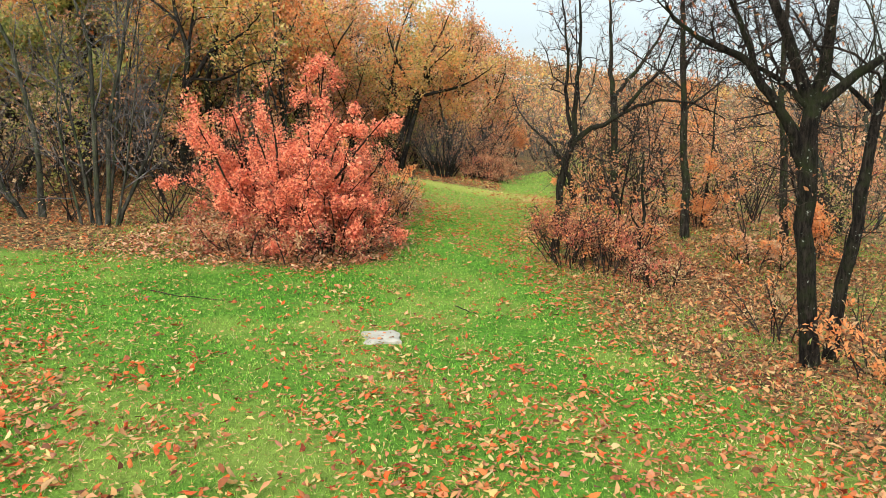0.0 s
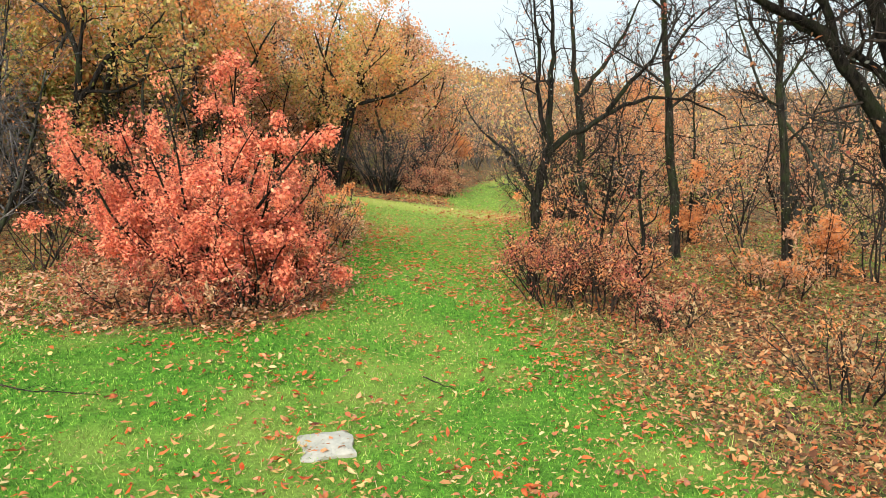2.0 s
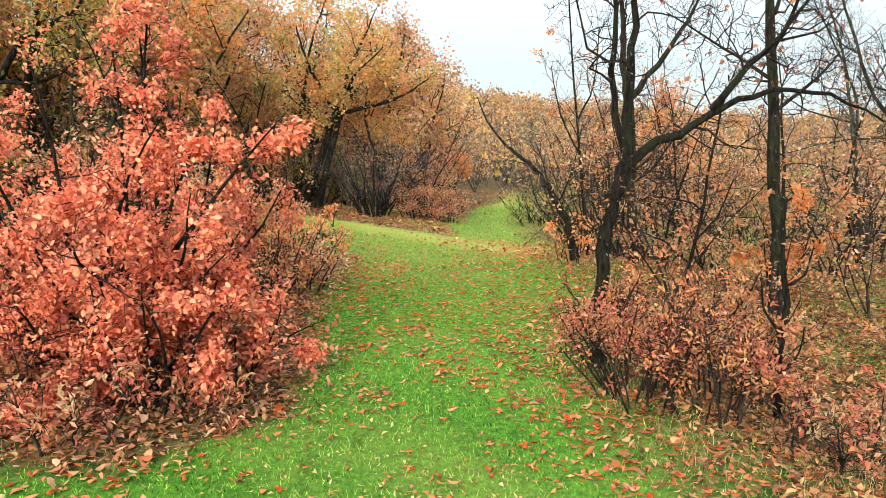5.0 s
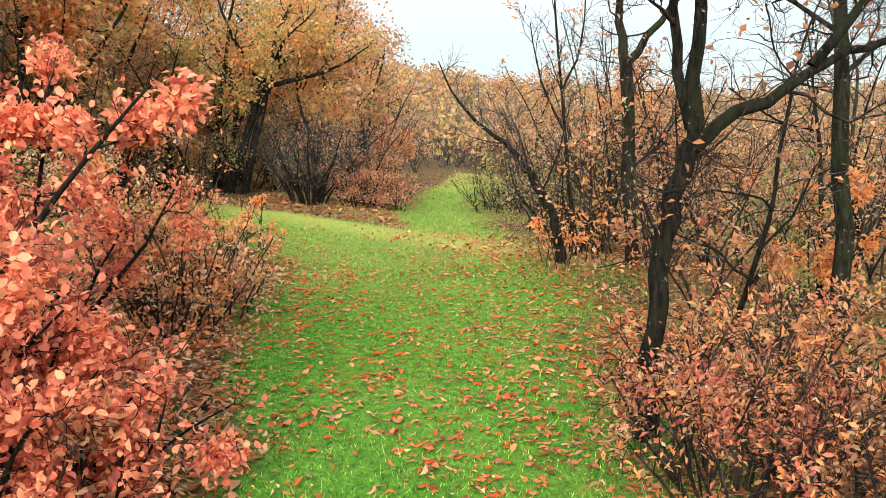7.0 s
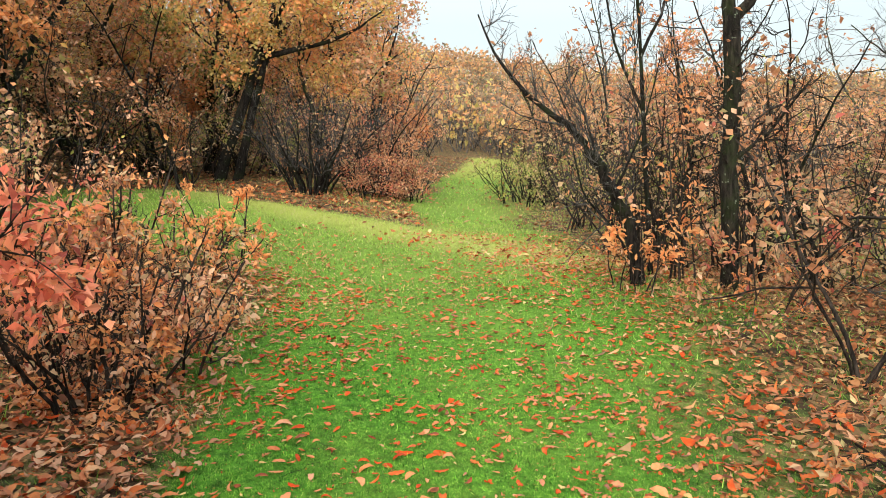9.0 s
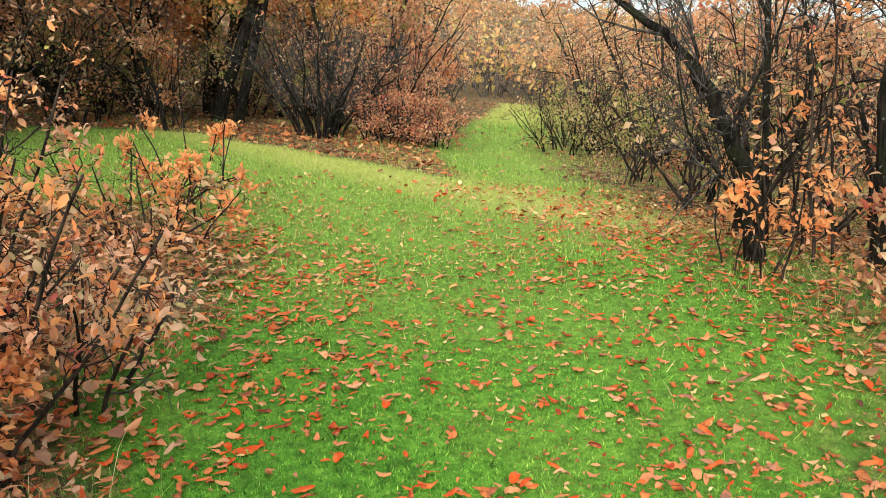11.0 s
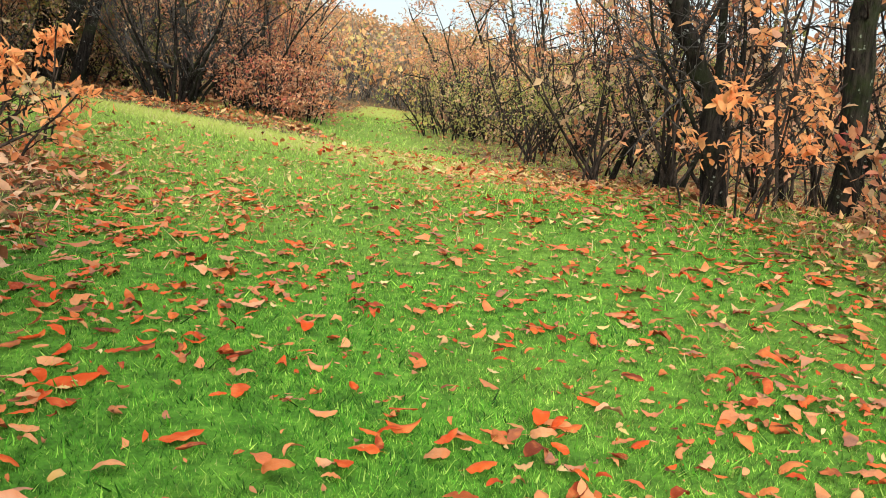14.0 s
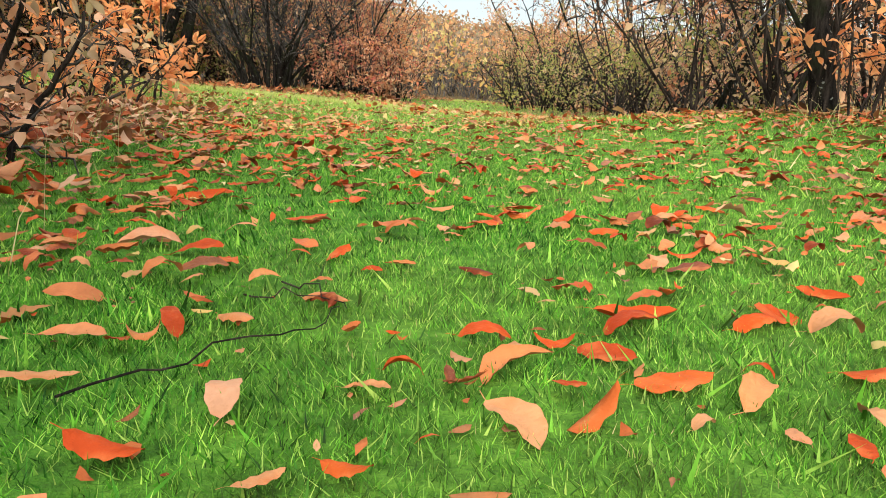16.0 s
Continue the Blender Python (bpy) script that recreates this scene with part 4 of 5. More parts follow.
for a, c, h, k in ((3.5, 21.5, 0.7, 16), (4.2, 21.3, 0.8, 16), (5.0, 20.9, 0.95, 18), (4.5, 20.3, 0.7, 14), (3.9, 22.2, 0.9, 14)):
    plant("evergreen_bush", "dark twiggy bush with small olive-green leaves", "bush", r2, bush_stems(r2, a, c, k, h, 1.1, 0.012, foot=0.3), [], BARK, TWIG, [(OLIVE, 2.6, 0.05, 0.05), (TAN, 1.1, 0.05, 0.05)], levels=2, count=6, length=0.36, group="olive bushes", sides=5, stem_lo=0.06, angle=60, mass=0.3)

# ---- woodland of repeated kinds ----
r3 = np.random.default_rng(31)


def tree_kind(name, label, leaves, height, r0, bark, twig, stems=1, limb_count=5, count=6, length=0.8, limb_len=1.4, low=0.35, group="", category="tree", levels=2, lean=0.12, spread=0.25, mass=0.0, full=0.06):
    st, lb = auto_tree(r3, height, r0, lean, limb_count, low, limb_len, stems, spread)
    return plant(name, label, category, r3, st, lb, bark, twig, leaves, levels, count, length, group, 8, mass=mass, full=full, width=0.72, gnarl=0.15)


KINDS = {
    "gold": [tree_kind("oak_tree", "oak with golden and olive autumn leaves", [(GOLD, 13, 0.082, 0.12), (ORANGE, 6, 0.08, 0.12), (PEACH, 4, 0.075, 0.12), (TAN, 4, 0.07, 0.12)], 4.6, 0.09, BARK_MOSS, TWIG_ASH, 1, 8, 6, 0.85, 1.4, 0.2, group="golden oaks", mass=0.6, full=0.14) for _ in range(2)],
    "orange": [
        tree_kind("oak_tree", "oak with " + text + " autumn leaves", mix, 4.4, 0.07, BARK_MOSS, TWIG_ASH, 2, 5, 5, 0.85, 1.4, 0.15, group="orange oaks", mass=0.55, full=0.1)
        for text, mix in (
            ("orange", [(ORANGE, 18, 0.08, 0.12), (PEACH, 5, 0.078, 0.12), (RUST, 4, 0.07, 0.12), (OLIVE, 2, 0.07, 0.12)]),
            ("brown and tan", [(TAN, 8, 0.075, 0.12), (RUST, 9, 0.075, 0.12), (PEACH, 7, 0.075, 0.12), (ORANGE, 4, 0.075, 0.12), (OLIVE, 3, 0.07, 0.12)]),
            ("yellow and orange", [(GOLD, 11, 0.08, 0.12), (ORANGE, 9, 0.08, 0.12), (OLIVE, 5, 0.07, 0.12), (TAN, 2, 0.07, 0.12)]),
        )
    ],
    "olive": [tree_kind("oak_tree", "oak with olive-green and yellowing leaves", [(OLIVE, 15, 0.08, 0.12), (GOLD, 5, 0.08, 0.12), (TAN, 2, 0.07, 0.12)], 4.6, 0.09, BARK_MOSS, TWIG_ASH, 1, 8, 6, 0.85, 1.4, 0.2, group="olive oaks", mass=0.6, full=0.12)],
    "bare": [tree_kind("bare_tree", "slender grey tree with mossy stems and bare twigs", [(RUST, 0.3, 0.06, 0.04)], 4.8, 0.042, BARK_GREY, TWIG_GREY, 3, 3, 6, 0.8, group="bare trees") for _ in range(2)],
    "dark": [tree_kind("oak_sapling", "thin dark oak sapling with few rusty leaves", [(RUST, 1.5, 0.07, 0.05)], 3.2, 0.026, BARK, TWIG_ASH, 1, 6, 4, 0.5, 0.8, 0.2, group="dark saplings") for _ in range(2)],
    "rust": [tree_kind("scrub_oak", "scrub oak with thin stems and rusty dry leaves", [(RUST, 8.0, 0.052, 0.06), (PEACH, 2.0, 0.05, 0.06), (DEEP_RED, 0.5, 0.05, 0.06), (TAN, 2.0, 0.045, 0.06), (OLIVE, 0.8, 0.045, 0.06)], 2.0, 0.014, TWIG, TWIG_ASH, 4, 2, 3, 0.45, 0.6, 0.15, group="scrub oaks", spread=0.45, mass=0.4) for _ in range(2)],
    "scrub": [tree_kind("scrub_oak", "scrub oak with faded peach-coloured dry leaves", [(PEACH, 4.5, 0.05, 0.06), (RUST, 3.0, 0.05, 0.06), (ORANGE, 2.0, 0.05, 0.06), (TAN, 2.2, 0.045, 0.06), (OLIVE, 0.8, 0.045, 0.06)], 1.7, 0.012, TWIG, TWIG_ASH, 4, 2, 3, 0.42, 0.5, 0.1, group="orange scrub oaks", spread=0.5, mass=0.4) for _ in range(2)],
    "under": [tree_kind("understory_bush", "tangled understory bush with olive and tan leaves", [(OLIVE, 5.0, 0.052, 0.07), (TAN, 4.5, 0.052, 0.07), (PEACH, 1.0, 0.05, 0.07)], 1.5, 0.012, TWIG, TWIG_ASH, 5, 2, 3, 0.42, 0.5, 0.06, group="understory bushes", category="bush", spread=0.55, mass=0.4) for _ in range(2)],
    "twiggy": [tree_kind("twiggy_bush", "bare twiggy bush with grey-brown shoots", [(TAN, 0.8, 0.06, 0.05)], 1.5, 0.012, TWIG, TWIG, 6, 1, 3, 0.45, 0.5, 0.2, group="twiggy bushes", category="bush", spread=0.6)],
}
used = {k: 0 for k in KINDS}


def put(kind, x, y, scale=1.0, turn=None):
    while litter(x, y) < 0.6 and y < 36:
        y += 0.3
    some = KINDS[kind]
    i = used[kind]
    used[kind] += 1
    m = Matrix.Translation(Vector(on_ground(x, y)) - Vector((0, 0, 0.02))) @ pose(0, 0, 0, 0, 0, r3.uniform(0, 360) if turn is None else turn)
    ob = some[i % len(some)] if i < len(some) else copy_thing(some[i % len(some)], m)
    ob.matrix_basis = m
    ob.scale = (scale,) * 3
    return ob


# wood on the rising side
for kind, x, y, s in (
    ("olive", -6.9, 15.2, 1.1), ("orange", -3.6, 18.5, 1.1),
    ("olive", -8.6, 13.6, 1.1), ("gold", -8.2, 17.5, 1.2), ("dark", -4.9, 14.0, 1.3), ("bare", -8.0, 11.6, 1.0), ("dark", -3.3, 16.6, 1.2),
    ("orange", -3.6, 22.6, 1.0), ("orange", -4.6, 21.5, 1.25), ("olive", -6.6, 20.5, 1.2), ("bare", -5.2, 18.8, 1.0), ("dark", -2.4, 22.6, 1.2),
    ("orange", -3.0, 25.0, 1.25), ("gold", -5.8, 25.0, 1.35), ("orange", 0.8, 25.5, 1.15), ("orange", -0.9, 27.5, 1.25), ("gold", -8.5, 23.0, 1.3),
    ("orange", 1.6, 29.0, 1.1), ("orange", -3.4, 30.0, 1.4), ("gold", -7.0, 30.0, 1.5), ("dark", 1.4, 24.0, 1.0), ("twiggy", 1.3, 23.6, 1.0),
    ("twiggy", 1.9, 26.0, 1.0), ("orange", 0.4, 32.5, 1.3), ("dark", 2.9, 31.0, 1.1), ("twiggy", -1.8, 21.4, 1.0), ("rust", -2.9, 21.0, 1.0),
    ("gold", -10.5, 15.5, 1.2), ("olive", -11.0, 19.5, 1.3), ("orange", -10.5, 26.0, 1.4), ("bare", -9.8, 12.8, 1.1), ("gold", -12.5, 23.0, 1.4),
    ("twiggy", -5.3, 11.2, 1.0), ("twiggy", -6.6, 11.6, 1.0), ("twiggy", -4.2, 12.2, 0.9), ("rust", -3.2, 13.4, 1.0), ("rust", -2.3, 15.4, 0.9),
    ("scrub", -2.2, 17.6, 0.9), ("rust", -3.6, 20.0, 1.0), ("dark", -1.9, 18.9, 1.2), ("twiggy", -4.4, 16.2, 1.1), ("rust", -7.4, 12.8, 1.0),
    ("dark", -2.9, 14.3, 1.1), ("rust", -1.9, 14.2, 0.8), ("orange", -4.4, 27.8, 1.3), ("orange", -1.9, 24.6, 1.2), ("twiggy", 0.2, 22.9, 1.1),
):
    put(kind, x, y, s)
for kind, x, y, s in (
    ("olive", -7.8, 14.4, 1.1), ("gold", -6.2, 18.2, 1.2), ("bare", -8.8, 12.4, 1.1),
    ("olive", -9.4, 15.0, 1.2), ("bare", -4.2, 16.9, 1.0), ("olive", -4.8, 19.6, 1.1), ("olive", -7.6, 18.6, 1.2), ("twiggy", -7.4, 11.4, 1.2), ("twiggy", -4.0, 11.3, 0.9),
    ("gold", -6.6, 16.4, 0.9), ("orange", -2.4, 23.4, 0.8), ("orange", -4.0, 23.8, 0.85), ("gold", -5.0, 17.6, 1.3), ("olive", -6.4, 16.8, 1.35), ("gold", -7.8, 16.0, 1.35), ("gold", -4.2, 19.4, 1.25), ("orange", -6.0, 21.0, 1.35), ("gold", 0.4, 24.0, 0.75), ("orange", -0.2, 25.6, 0.95), ("orange", 1.3, 26.6, 0.9), ("gold", -3.2, 23.0, 0.9), ("orange", -5.0, 24.4, 1.1), ("gold", -6.6, 22.4, 1.1), ("orange", 2.2, 29.6, 0.95), ("orange", -1.6, 29.4, 1.2), ("orange", -5.4, 19.8, 0.9), ("gold", -7.2, 19.8, 1.0), ("olive", -1.2, 24.4, 0.75),
):
    put(kind, x, y, s)
for i in range(54):
    x = r3.uniform(-9.5, 0.6)
    put("under", x, max(15.5 if x < -5.2 else 13, 20.6 - x * 0.9, 23.9 if x > -2.4 else 0) + r3.uniform(-0.3, 3.0), r3.uniform(0.7, 1.15))
for x, y, k in ((-2.6, 13.2, 0.8), (-3.4, 12.2, 0.8), (-2.7, 15.0, 0.9), (3.4, 12.0, 0.6), (3.9, 13.6, 0.8), (3.7, 16.6, 0.9), (4.4, 17.6, 1.0), (3.3, 18.6, 0.8), (5.4, 11.4, 0.7), (4.9, 14.6, 0.9), (6.2, 16.0, 1.0)):
    put("under", x, y, k)
for i in range(46):
    x = r3.uniform(-12, 1.2)
    y = r3.uniform(22.5, 34) if x > -4.5 else r3.uniform(13, 34)
    if litter(x, y) > 0.9:
        put(("under", "twiggy", "scrub", "rust", "dark")[i % 5], x, y, r3.uniform(0.9, 1.4))

for x, y, k in ((-7.4, 13.6, 1.5), (-6.3, 14.2, 1.4), (-8.5, 14.6, 1.7), (-6.8, 15.6, 1.8), (-5.6, 16.4, 1.7), (-4.4, 17.2, 1.6), (-3.4, 17.9, 1.4), (-8.0, 16.8, 1.9), (-9.6, 13.4, 1.6), (-10.6, 14.6, 1.8)):
    put("under", x, y, k)

for kind, x, y, k in (("scrub", -4.3, 18.7, 1.5), ("rust", -3.7, 19.5, 1.4), ("scrub", -5.1, 18.1, 1.6), ("rust", -4.8, 19.0, 1.6), ("scrub", -3.2, 20.3, 1.3), ("rust", -5.8, 17.6, 1.5), ("rust", -3.7, 20.3, 1.0), ("under", -4.6, 19.6, 1.2), ("rust", -2.9, 21.6, 0.9), ("under", -3.4, 21.2, 1.1), ("scrub", -5.4, 19.0, 1.1), ("under", -2.3, 22.4, 0.9)):
    put(kind, x, y, k)

# dark thicket behind the leaning oak stem
for kind, x, y, k in (("twiggy", 2.95, 15.3, 1.1), ("twiggy", 3.4, 15.8, 1.2), ("dark", 3.0, 15.6, 0.8), ("twiggy", 3.9, 15.9, 1.2), ("dark", 3.5, 16.6, 0.9), ("twiggy", 3.3, 17.2, 1.2), ("twiggy", 4.3, 15.0, 1.2), ("dark", 4.1, 14.5, 0.9), ("twiggy", 3.8, 18.0, 1.1), ("dark", 3.7, 14.9, 0.8)):
    put(kind, x, y, k)

# scrub on the falling side
for kind, x, y, s in (
    ("dark", 2.6, 11.6, 0.9), ("rust", 2.9, 12.6, 1.0),
    ("dark", 4.3, 13.0, 1.1), ("scrub", 4.6, 11.9, 0.9), ("rust", 5.6, 10.6, 1.0), ("scrub", 6.4, 9.4, 0.9), ("twiggy", 4.1, 7.6, 0.5),
    ("scrub", 6.0, 12.4, 1.1), ("rust", 5.4, 13.8, 1.1), ("scrub", 4.0, 15.4, 1.1), ("rust", 3.4, 16.2, 1.1), ("dark", 3.7, 17.6, 1.1), ("dark", 4.6, 16.4, 1.2),
    ("rust", 4.4, 18.4, 1.1), ("twiggy", 3.6, 19.0, 1.2), ("scrub", 5.6, 17.4, 1.2), ("rust", 7.0, 14.6, 1.2), ("scrub", 7.4, 11.4, 1.0), ("rust", 8.2, 12.8, 1.2),
    ("dark", 7.6, 16.6, 1.2), ("scrub", 6.6, 19.6, 1.2), ("rust", 5.2, 20.6, 1.2), ("dark", 5.0, 19.4, 1.3), ("dark", 5.0, 22.6, 1.3), ("scrub", 8.8, 18.2, 1.3),
    ("orange", 7.6, 23.4, 0.8), ("rust", 6.4, 24.6, 1.3), ("scrub", 6.4, 26.4, 1.4), ("dark", 6.8, 27.0, 1.4), ("rust", 9.0, 26.0, 1.4), ("orange", 8.0, 34.0, 0.9),
    ("scrub", 10.2, 22.0, 1.4), ("rust", 9.6, 14.8, 1.3), ("scrub", 10.4, 11.6, 1.2), ("dark", 9.6, 9.6, 1.1), ("rust", 11.6, 16.8, 1.4), ("scrub", 12.6, 20.0, 1.5),
    ("twiggy", 3.7, 15.1, 0.8), ("twiggy", 6.8, 7.8, 0.9), ("rust", 8.2, 8.8, 1.0), ("scrub", 12.0, 13.6, 1.3), ("rust", 7.2, 32.0, 1.2), ("dark", 5.2, 25.4, 1.0),
    ("twiggy", 4.3, 23.2, 0.9), ("rust", 6.2, 28.4, 1.1), ("scrub", 7.6, 30.5, 1.4), ("scrub", 2.9, 33.0, 1.2), ("rust", 1.9, 35.0, 1.3), ("scrub", 4.1, 35.5, 1.3),
):
    put(kind, x, y, s)

for i in range(30):
    x, y = r3.uniform(3.8, 12), r3.uniform(12.2, 23)
    put(("rust", "scrub", "dark", "scrub", "rust", "bare")[i % 6], x, y, r3.uniform(0.8, 1.2))
for i in range(64):
    x, y = r3.uniform(-6, 17), r3.uniform(27, 46)
    if litter(x, y) > 0.9 and not (lawn_left(y) - 1 < x < lawn_right(y) + 1 and y < 36):
        put(("twiggy", "rust", "dark", "bare", "scrub", "twiggy", "dark")[i % 7], x, y, r3.uniform(1.0, 1.6))


# ---- far woods ----
def far_woods(rng, n=4600):
    az = rng.uniform(radians(-52), radians(62), n)
    d = 33 + 110 * rng.random(n) ** 1.5
    x, y = d * np.sin(az), d * np.cos(az)
    keep = (litter(x, y) > 0.8) & ((d > 38) | (np.abs(x) > 9))
    x, y, d = x[keep], y[keep], d[keep]
    z = ground_z(x, y)
    left = smooth(12, -12, x - 0.1 * y)
    h = (1.5 + 2.6 * left + 0.8 * smooth(40, 100, d)) * rng.uniform(0.7, 1.35, len(x))
    groups = rng.random(len(x))
    per = 32
    sets = {"o": [], "g": [], "r": [], "t": []}
    wood = Wood()
    for i in range(len(x)):
        u = rng.normal(0, 1, (per, 3))
        u /= np.linalg.norm(u, axis=1, keepdims=True)
        u *= rng.random((per, 1)) ** 0.4
        c = np.array([x[i], y[i], z[i] + 0.58 * h[i]])
        pts = c + u * np.array([0.42, 0.42, 0.45]) * h[i]
        key = "o" if groups[i] < 0.38 + 0.1 * left[i] else "g" if groups[i] < 0.45 + 0.35 * left[i] else "r" if groups[i] < 0.85 else "t"
        sets[key].append(np.c_[pts, np.full(per, 0.0028 * d[i] + 0.11)])
        if d[i] < 75:
            for _ in range(4):
                wood.tube(wander(rng, (x[i] + rng.normal(0, 0.2), y[i], z[i] - 0.1), (rng.normal(0, 0.3), rng.normal(0, 0.3), 1), h[i] * rng.uniform(0.6, 1.15), 2, 0.25), np.array([1.0, 0.7, 0.3]) * rng.uniform(0.008, 0.026), 3)
    for key, mat in (("o", FAR_ORANGE), ("g", GOLD), ("r", FAR_BROWN), ("t", FAR_BROWN)):
        a = np.concatenate(sets[key])
        ob = new("far_woodland_foliage", leaf_mesh("far_woodland_foliage", rng, a[:, :3], a[:, 3], mat, width=0.75))
        tagged(ob, "far wooded hillside in orange and russet autumn leaf", "woodland", kind="stuff")
    ob = new("far_woodland_trunks", wood.mesh("far_woodland_trunks", TWIG_GREY))
    tagged(ob, "thin dark trunks of the far woodland", "woodland", kind="stuff")


far_woods(np.random.default_rng(5))

# ---- stone and sticks on the lawn ----
def flat_stone():
    bm = bmesh.new()
    bmesh.ops.create_grid(bm, x_segments=14, y_segments=10, size=0.5)
    for v in bm.verts:
        a = math.atan2(v.co.y, v.co.x)
        k = max(abs(v.co.x), abs(v.co.y)) * 2
        edge = 1 + 0.08 * math.sin(3 * a + 1) + 0.06 * math.sin(5 * a)
        v.co.x, v.co.y = v.co.x * 0.31 * edge, v.co.y * 0.40 * edge
        v.co.z = 0.018 * (1 - k**4) + 0.008 * noise.noise(v.co * 14)
    top = list(bm.faces)
    r = bmesh.ops.extrude_face_region(bm, geom=top)
    for v in r["geom"]:
        if isinstance(v, bmesh.types.BMVert):
            v.co.z -= 0.06
    bmesh.ops.recalc_face_normals(bm, faces=bm.faces)
    me = bpy.data.meshes.new("flat_stone")
    bm.to_mesh(me)
    bm.free()
    me.materials.append(STONE)
    ob = new("flat_stone", me)
    ob.matrix_basis = Matrix.Translation(Vector(on_ground(-0.52, 6.37)) + Vector((0, 0, 0.006))) @ pose(0, 0, 0, 0, 0, 12)
    tagged(ob, "flat pale limestone slab sunk in the grass", "stone")


flat_stone()


def stick(name, label, pts, r, forks=0):
    w = Wood()
    base = on_ground(pts[0][0], pts[0][1])
    line = np.array([on_ground(a, b) + (0, 0, h) for a, b, h in pts]) - base
    line = refine(line, r2, 3, 0.004)
    w.tube(line, np.linspace(r, r * 0.4, len(line)), 6)
    if forks:
        ramify(w, r2, line, np.linspace(r, r * 0.4, len(line)), 1, forks, 0.2, [], up=0.0)
    ob = new(name, w.mesh(name, TWIG))
    ob.location = Vector(base)
    tagged(ob, label, "stick", "fallen sticks")


stick("fallen_stick", "thin dark stick lying in the grass", [(-2.75, 7.3, 0.02), (-2.45, 7.15, 0.02), (-2.0, 7.1, 0.015)], 0.006, 3)
stick("fallen_stick", "short dark stick lying in the grass", [(0.12, 7.65, 0.02), (0.22, 7.5, 0.02), (0.33, 7.38, 0.015)], 0.006)
stick("fallen_stick", "long thin twig lying in the grass", [(-0.216, 11.823, 0.012), (-0.15, 11.87, 0.014), (-0.102, 11.902, 0.016), (-0.035, 11.924, 0.012), (-0.011, 12.008, 0.014)], 0.0011)
stick("fallen_stick", "short broken twig beside a longer one", [(-0.062, 12.113, 0.012), (-0.03, 12.05, 0.018), (-0.005, 12.0, 0.014)], 0.001)
stick("fallen_stick", "thin broken twig under dry leaves", [(-0.1, 12.07, 0.01), (-0.06, 12.05, 0.014), (-0.015, 12.03, 0.014)], 0.001)



# ---- fallen leaves and grass ----
def blade_leaves(rng, x, y, size, lift, rows=4, tilt=0.35):
    """Curled, lobed oak leaves lying on the ground: (n, rows * 3 + 2) vertices and their faces."""
    n = len(x)
    ln = size * np.clip(np.exp(rng.normal(-0.1, 0.36, n)), 0.35, 1.6)
    w = ln * rng.uniform(0.15, 0.29, n)
    bow, cup = rng.normal(-0.1, 0.6, n), rng.normal(-0.35, 0.75, n)
    bow, cup = np.where(np.abs(bow) < 0.05, 0.05, bow), np.where(np.abs(cup) < 0.05, 0.05, cup)
    lobes, ph, turn, sway = rng.uniform(2.4, 3.8, n), rng.uniform(0, 6.3, n), rng.normal(0, 0.35, n), rng.normal(0, 0.12, n)
    lobed = 0.13 if rows > 5 else 0.12 if rows > 3 else 0.0
    px, py, pz = [], [], []
    for j in range(rows + 2):
        q = j / (rows + 1)
        xl, zl = np.sin(bow * (q - 0.5) * 2) / (2 * bow) * ln, (1 - np.cos(bow * (q - 0.5) * 2)) / (2 * bow) * ln
        for c in ((0,) if j in (0, rows + 1) else (-1, 0, 1)):
            k = math.sin(math.pi * q**0.8) ** 0.65
            half = w * k * (1 + lobed * np.sin(6.283 * lobes * q + ph + 0.5 * c)) if c else 0 * w
            roll = cup * abs(c)
            wavy = (0.22 if rows > 5 else 0.12) * half * np.sin(6.283 * lobes * q + 1.7 * ph + 2 * c)
            px.append(xl)
            py.append(c * half * np.sin(roll + 1e-6) / (roll + 1e-6) + sway * ln * (1 - (2 * q - 1) ** 2))
            pz.append(zl + half * (1 - np.cos(roll)) / cup + c * half * turn * (q - 0.5) * 2 + abs(c) * wavy)
    p = np.stack([np.stack(px, 1), np.stack(py, 1), np.stack(pz, 1)], -1)
    a, b, c = rng.uniform(0, 2 * np.pi, n), rng.normal(0, tilt, n), rng.normal(0, tilt, n)
    ca, sa, cb, sb, cc, sc = (f(v)[:, None] for v in (a, b, c) for f in (np.cos, np.sin))
    X, Y, Z = p[..., 0], p[..., 1], p[..., 2]
    X, Z = X * cb + Z * sb, -X * sb + Z * cb
    Y, Z = Y * cc - Z * sc, Y * sc + Z * cc
    X, Y = X * ca - Y * sa, X * sa + Y * ca
    Z = Z - Z.min(1, keepdims=True)
    v = np.stack([X, Y, Z], -1)
    if lift is not None:
        v += np.stack([x, y, ground_z(x, y) + lift], -1)[:, None]
    f = [(0, 1, 2), (0, 2, 3)]
    for j in range(rows - 1):
        o = 1 + 3 * j
        f += [(o, o + 3, o + 4), (o, o + 4, o + 1), (o + 1, o + 4, o + 5), (o + 1, o + 5, o + 2)]
    o, e = 1 + 3 * (rows - 1), 1 + 3 * rows
    f += [(o, e, o + 1), (o + 1, e, o + 2)]
    return v, np.array(f)


def strew(name, label, rng, x, y, size, lift, mat, rows=3, tilt=0.35):
    v, f = blade_leaves(rng, x, y, size, lift, rows, tilt)
    k = v.shape[1]
    ff = (np.arange(len(x))[:, None, None] * k + f[None]).reshape(-1, 3)
    ob = new(name, mesh_np(name, v.reshape(-1, 3), ff, mat, True))
    tagged(ob, label, "leaves", kind="stuff")


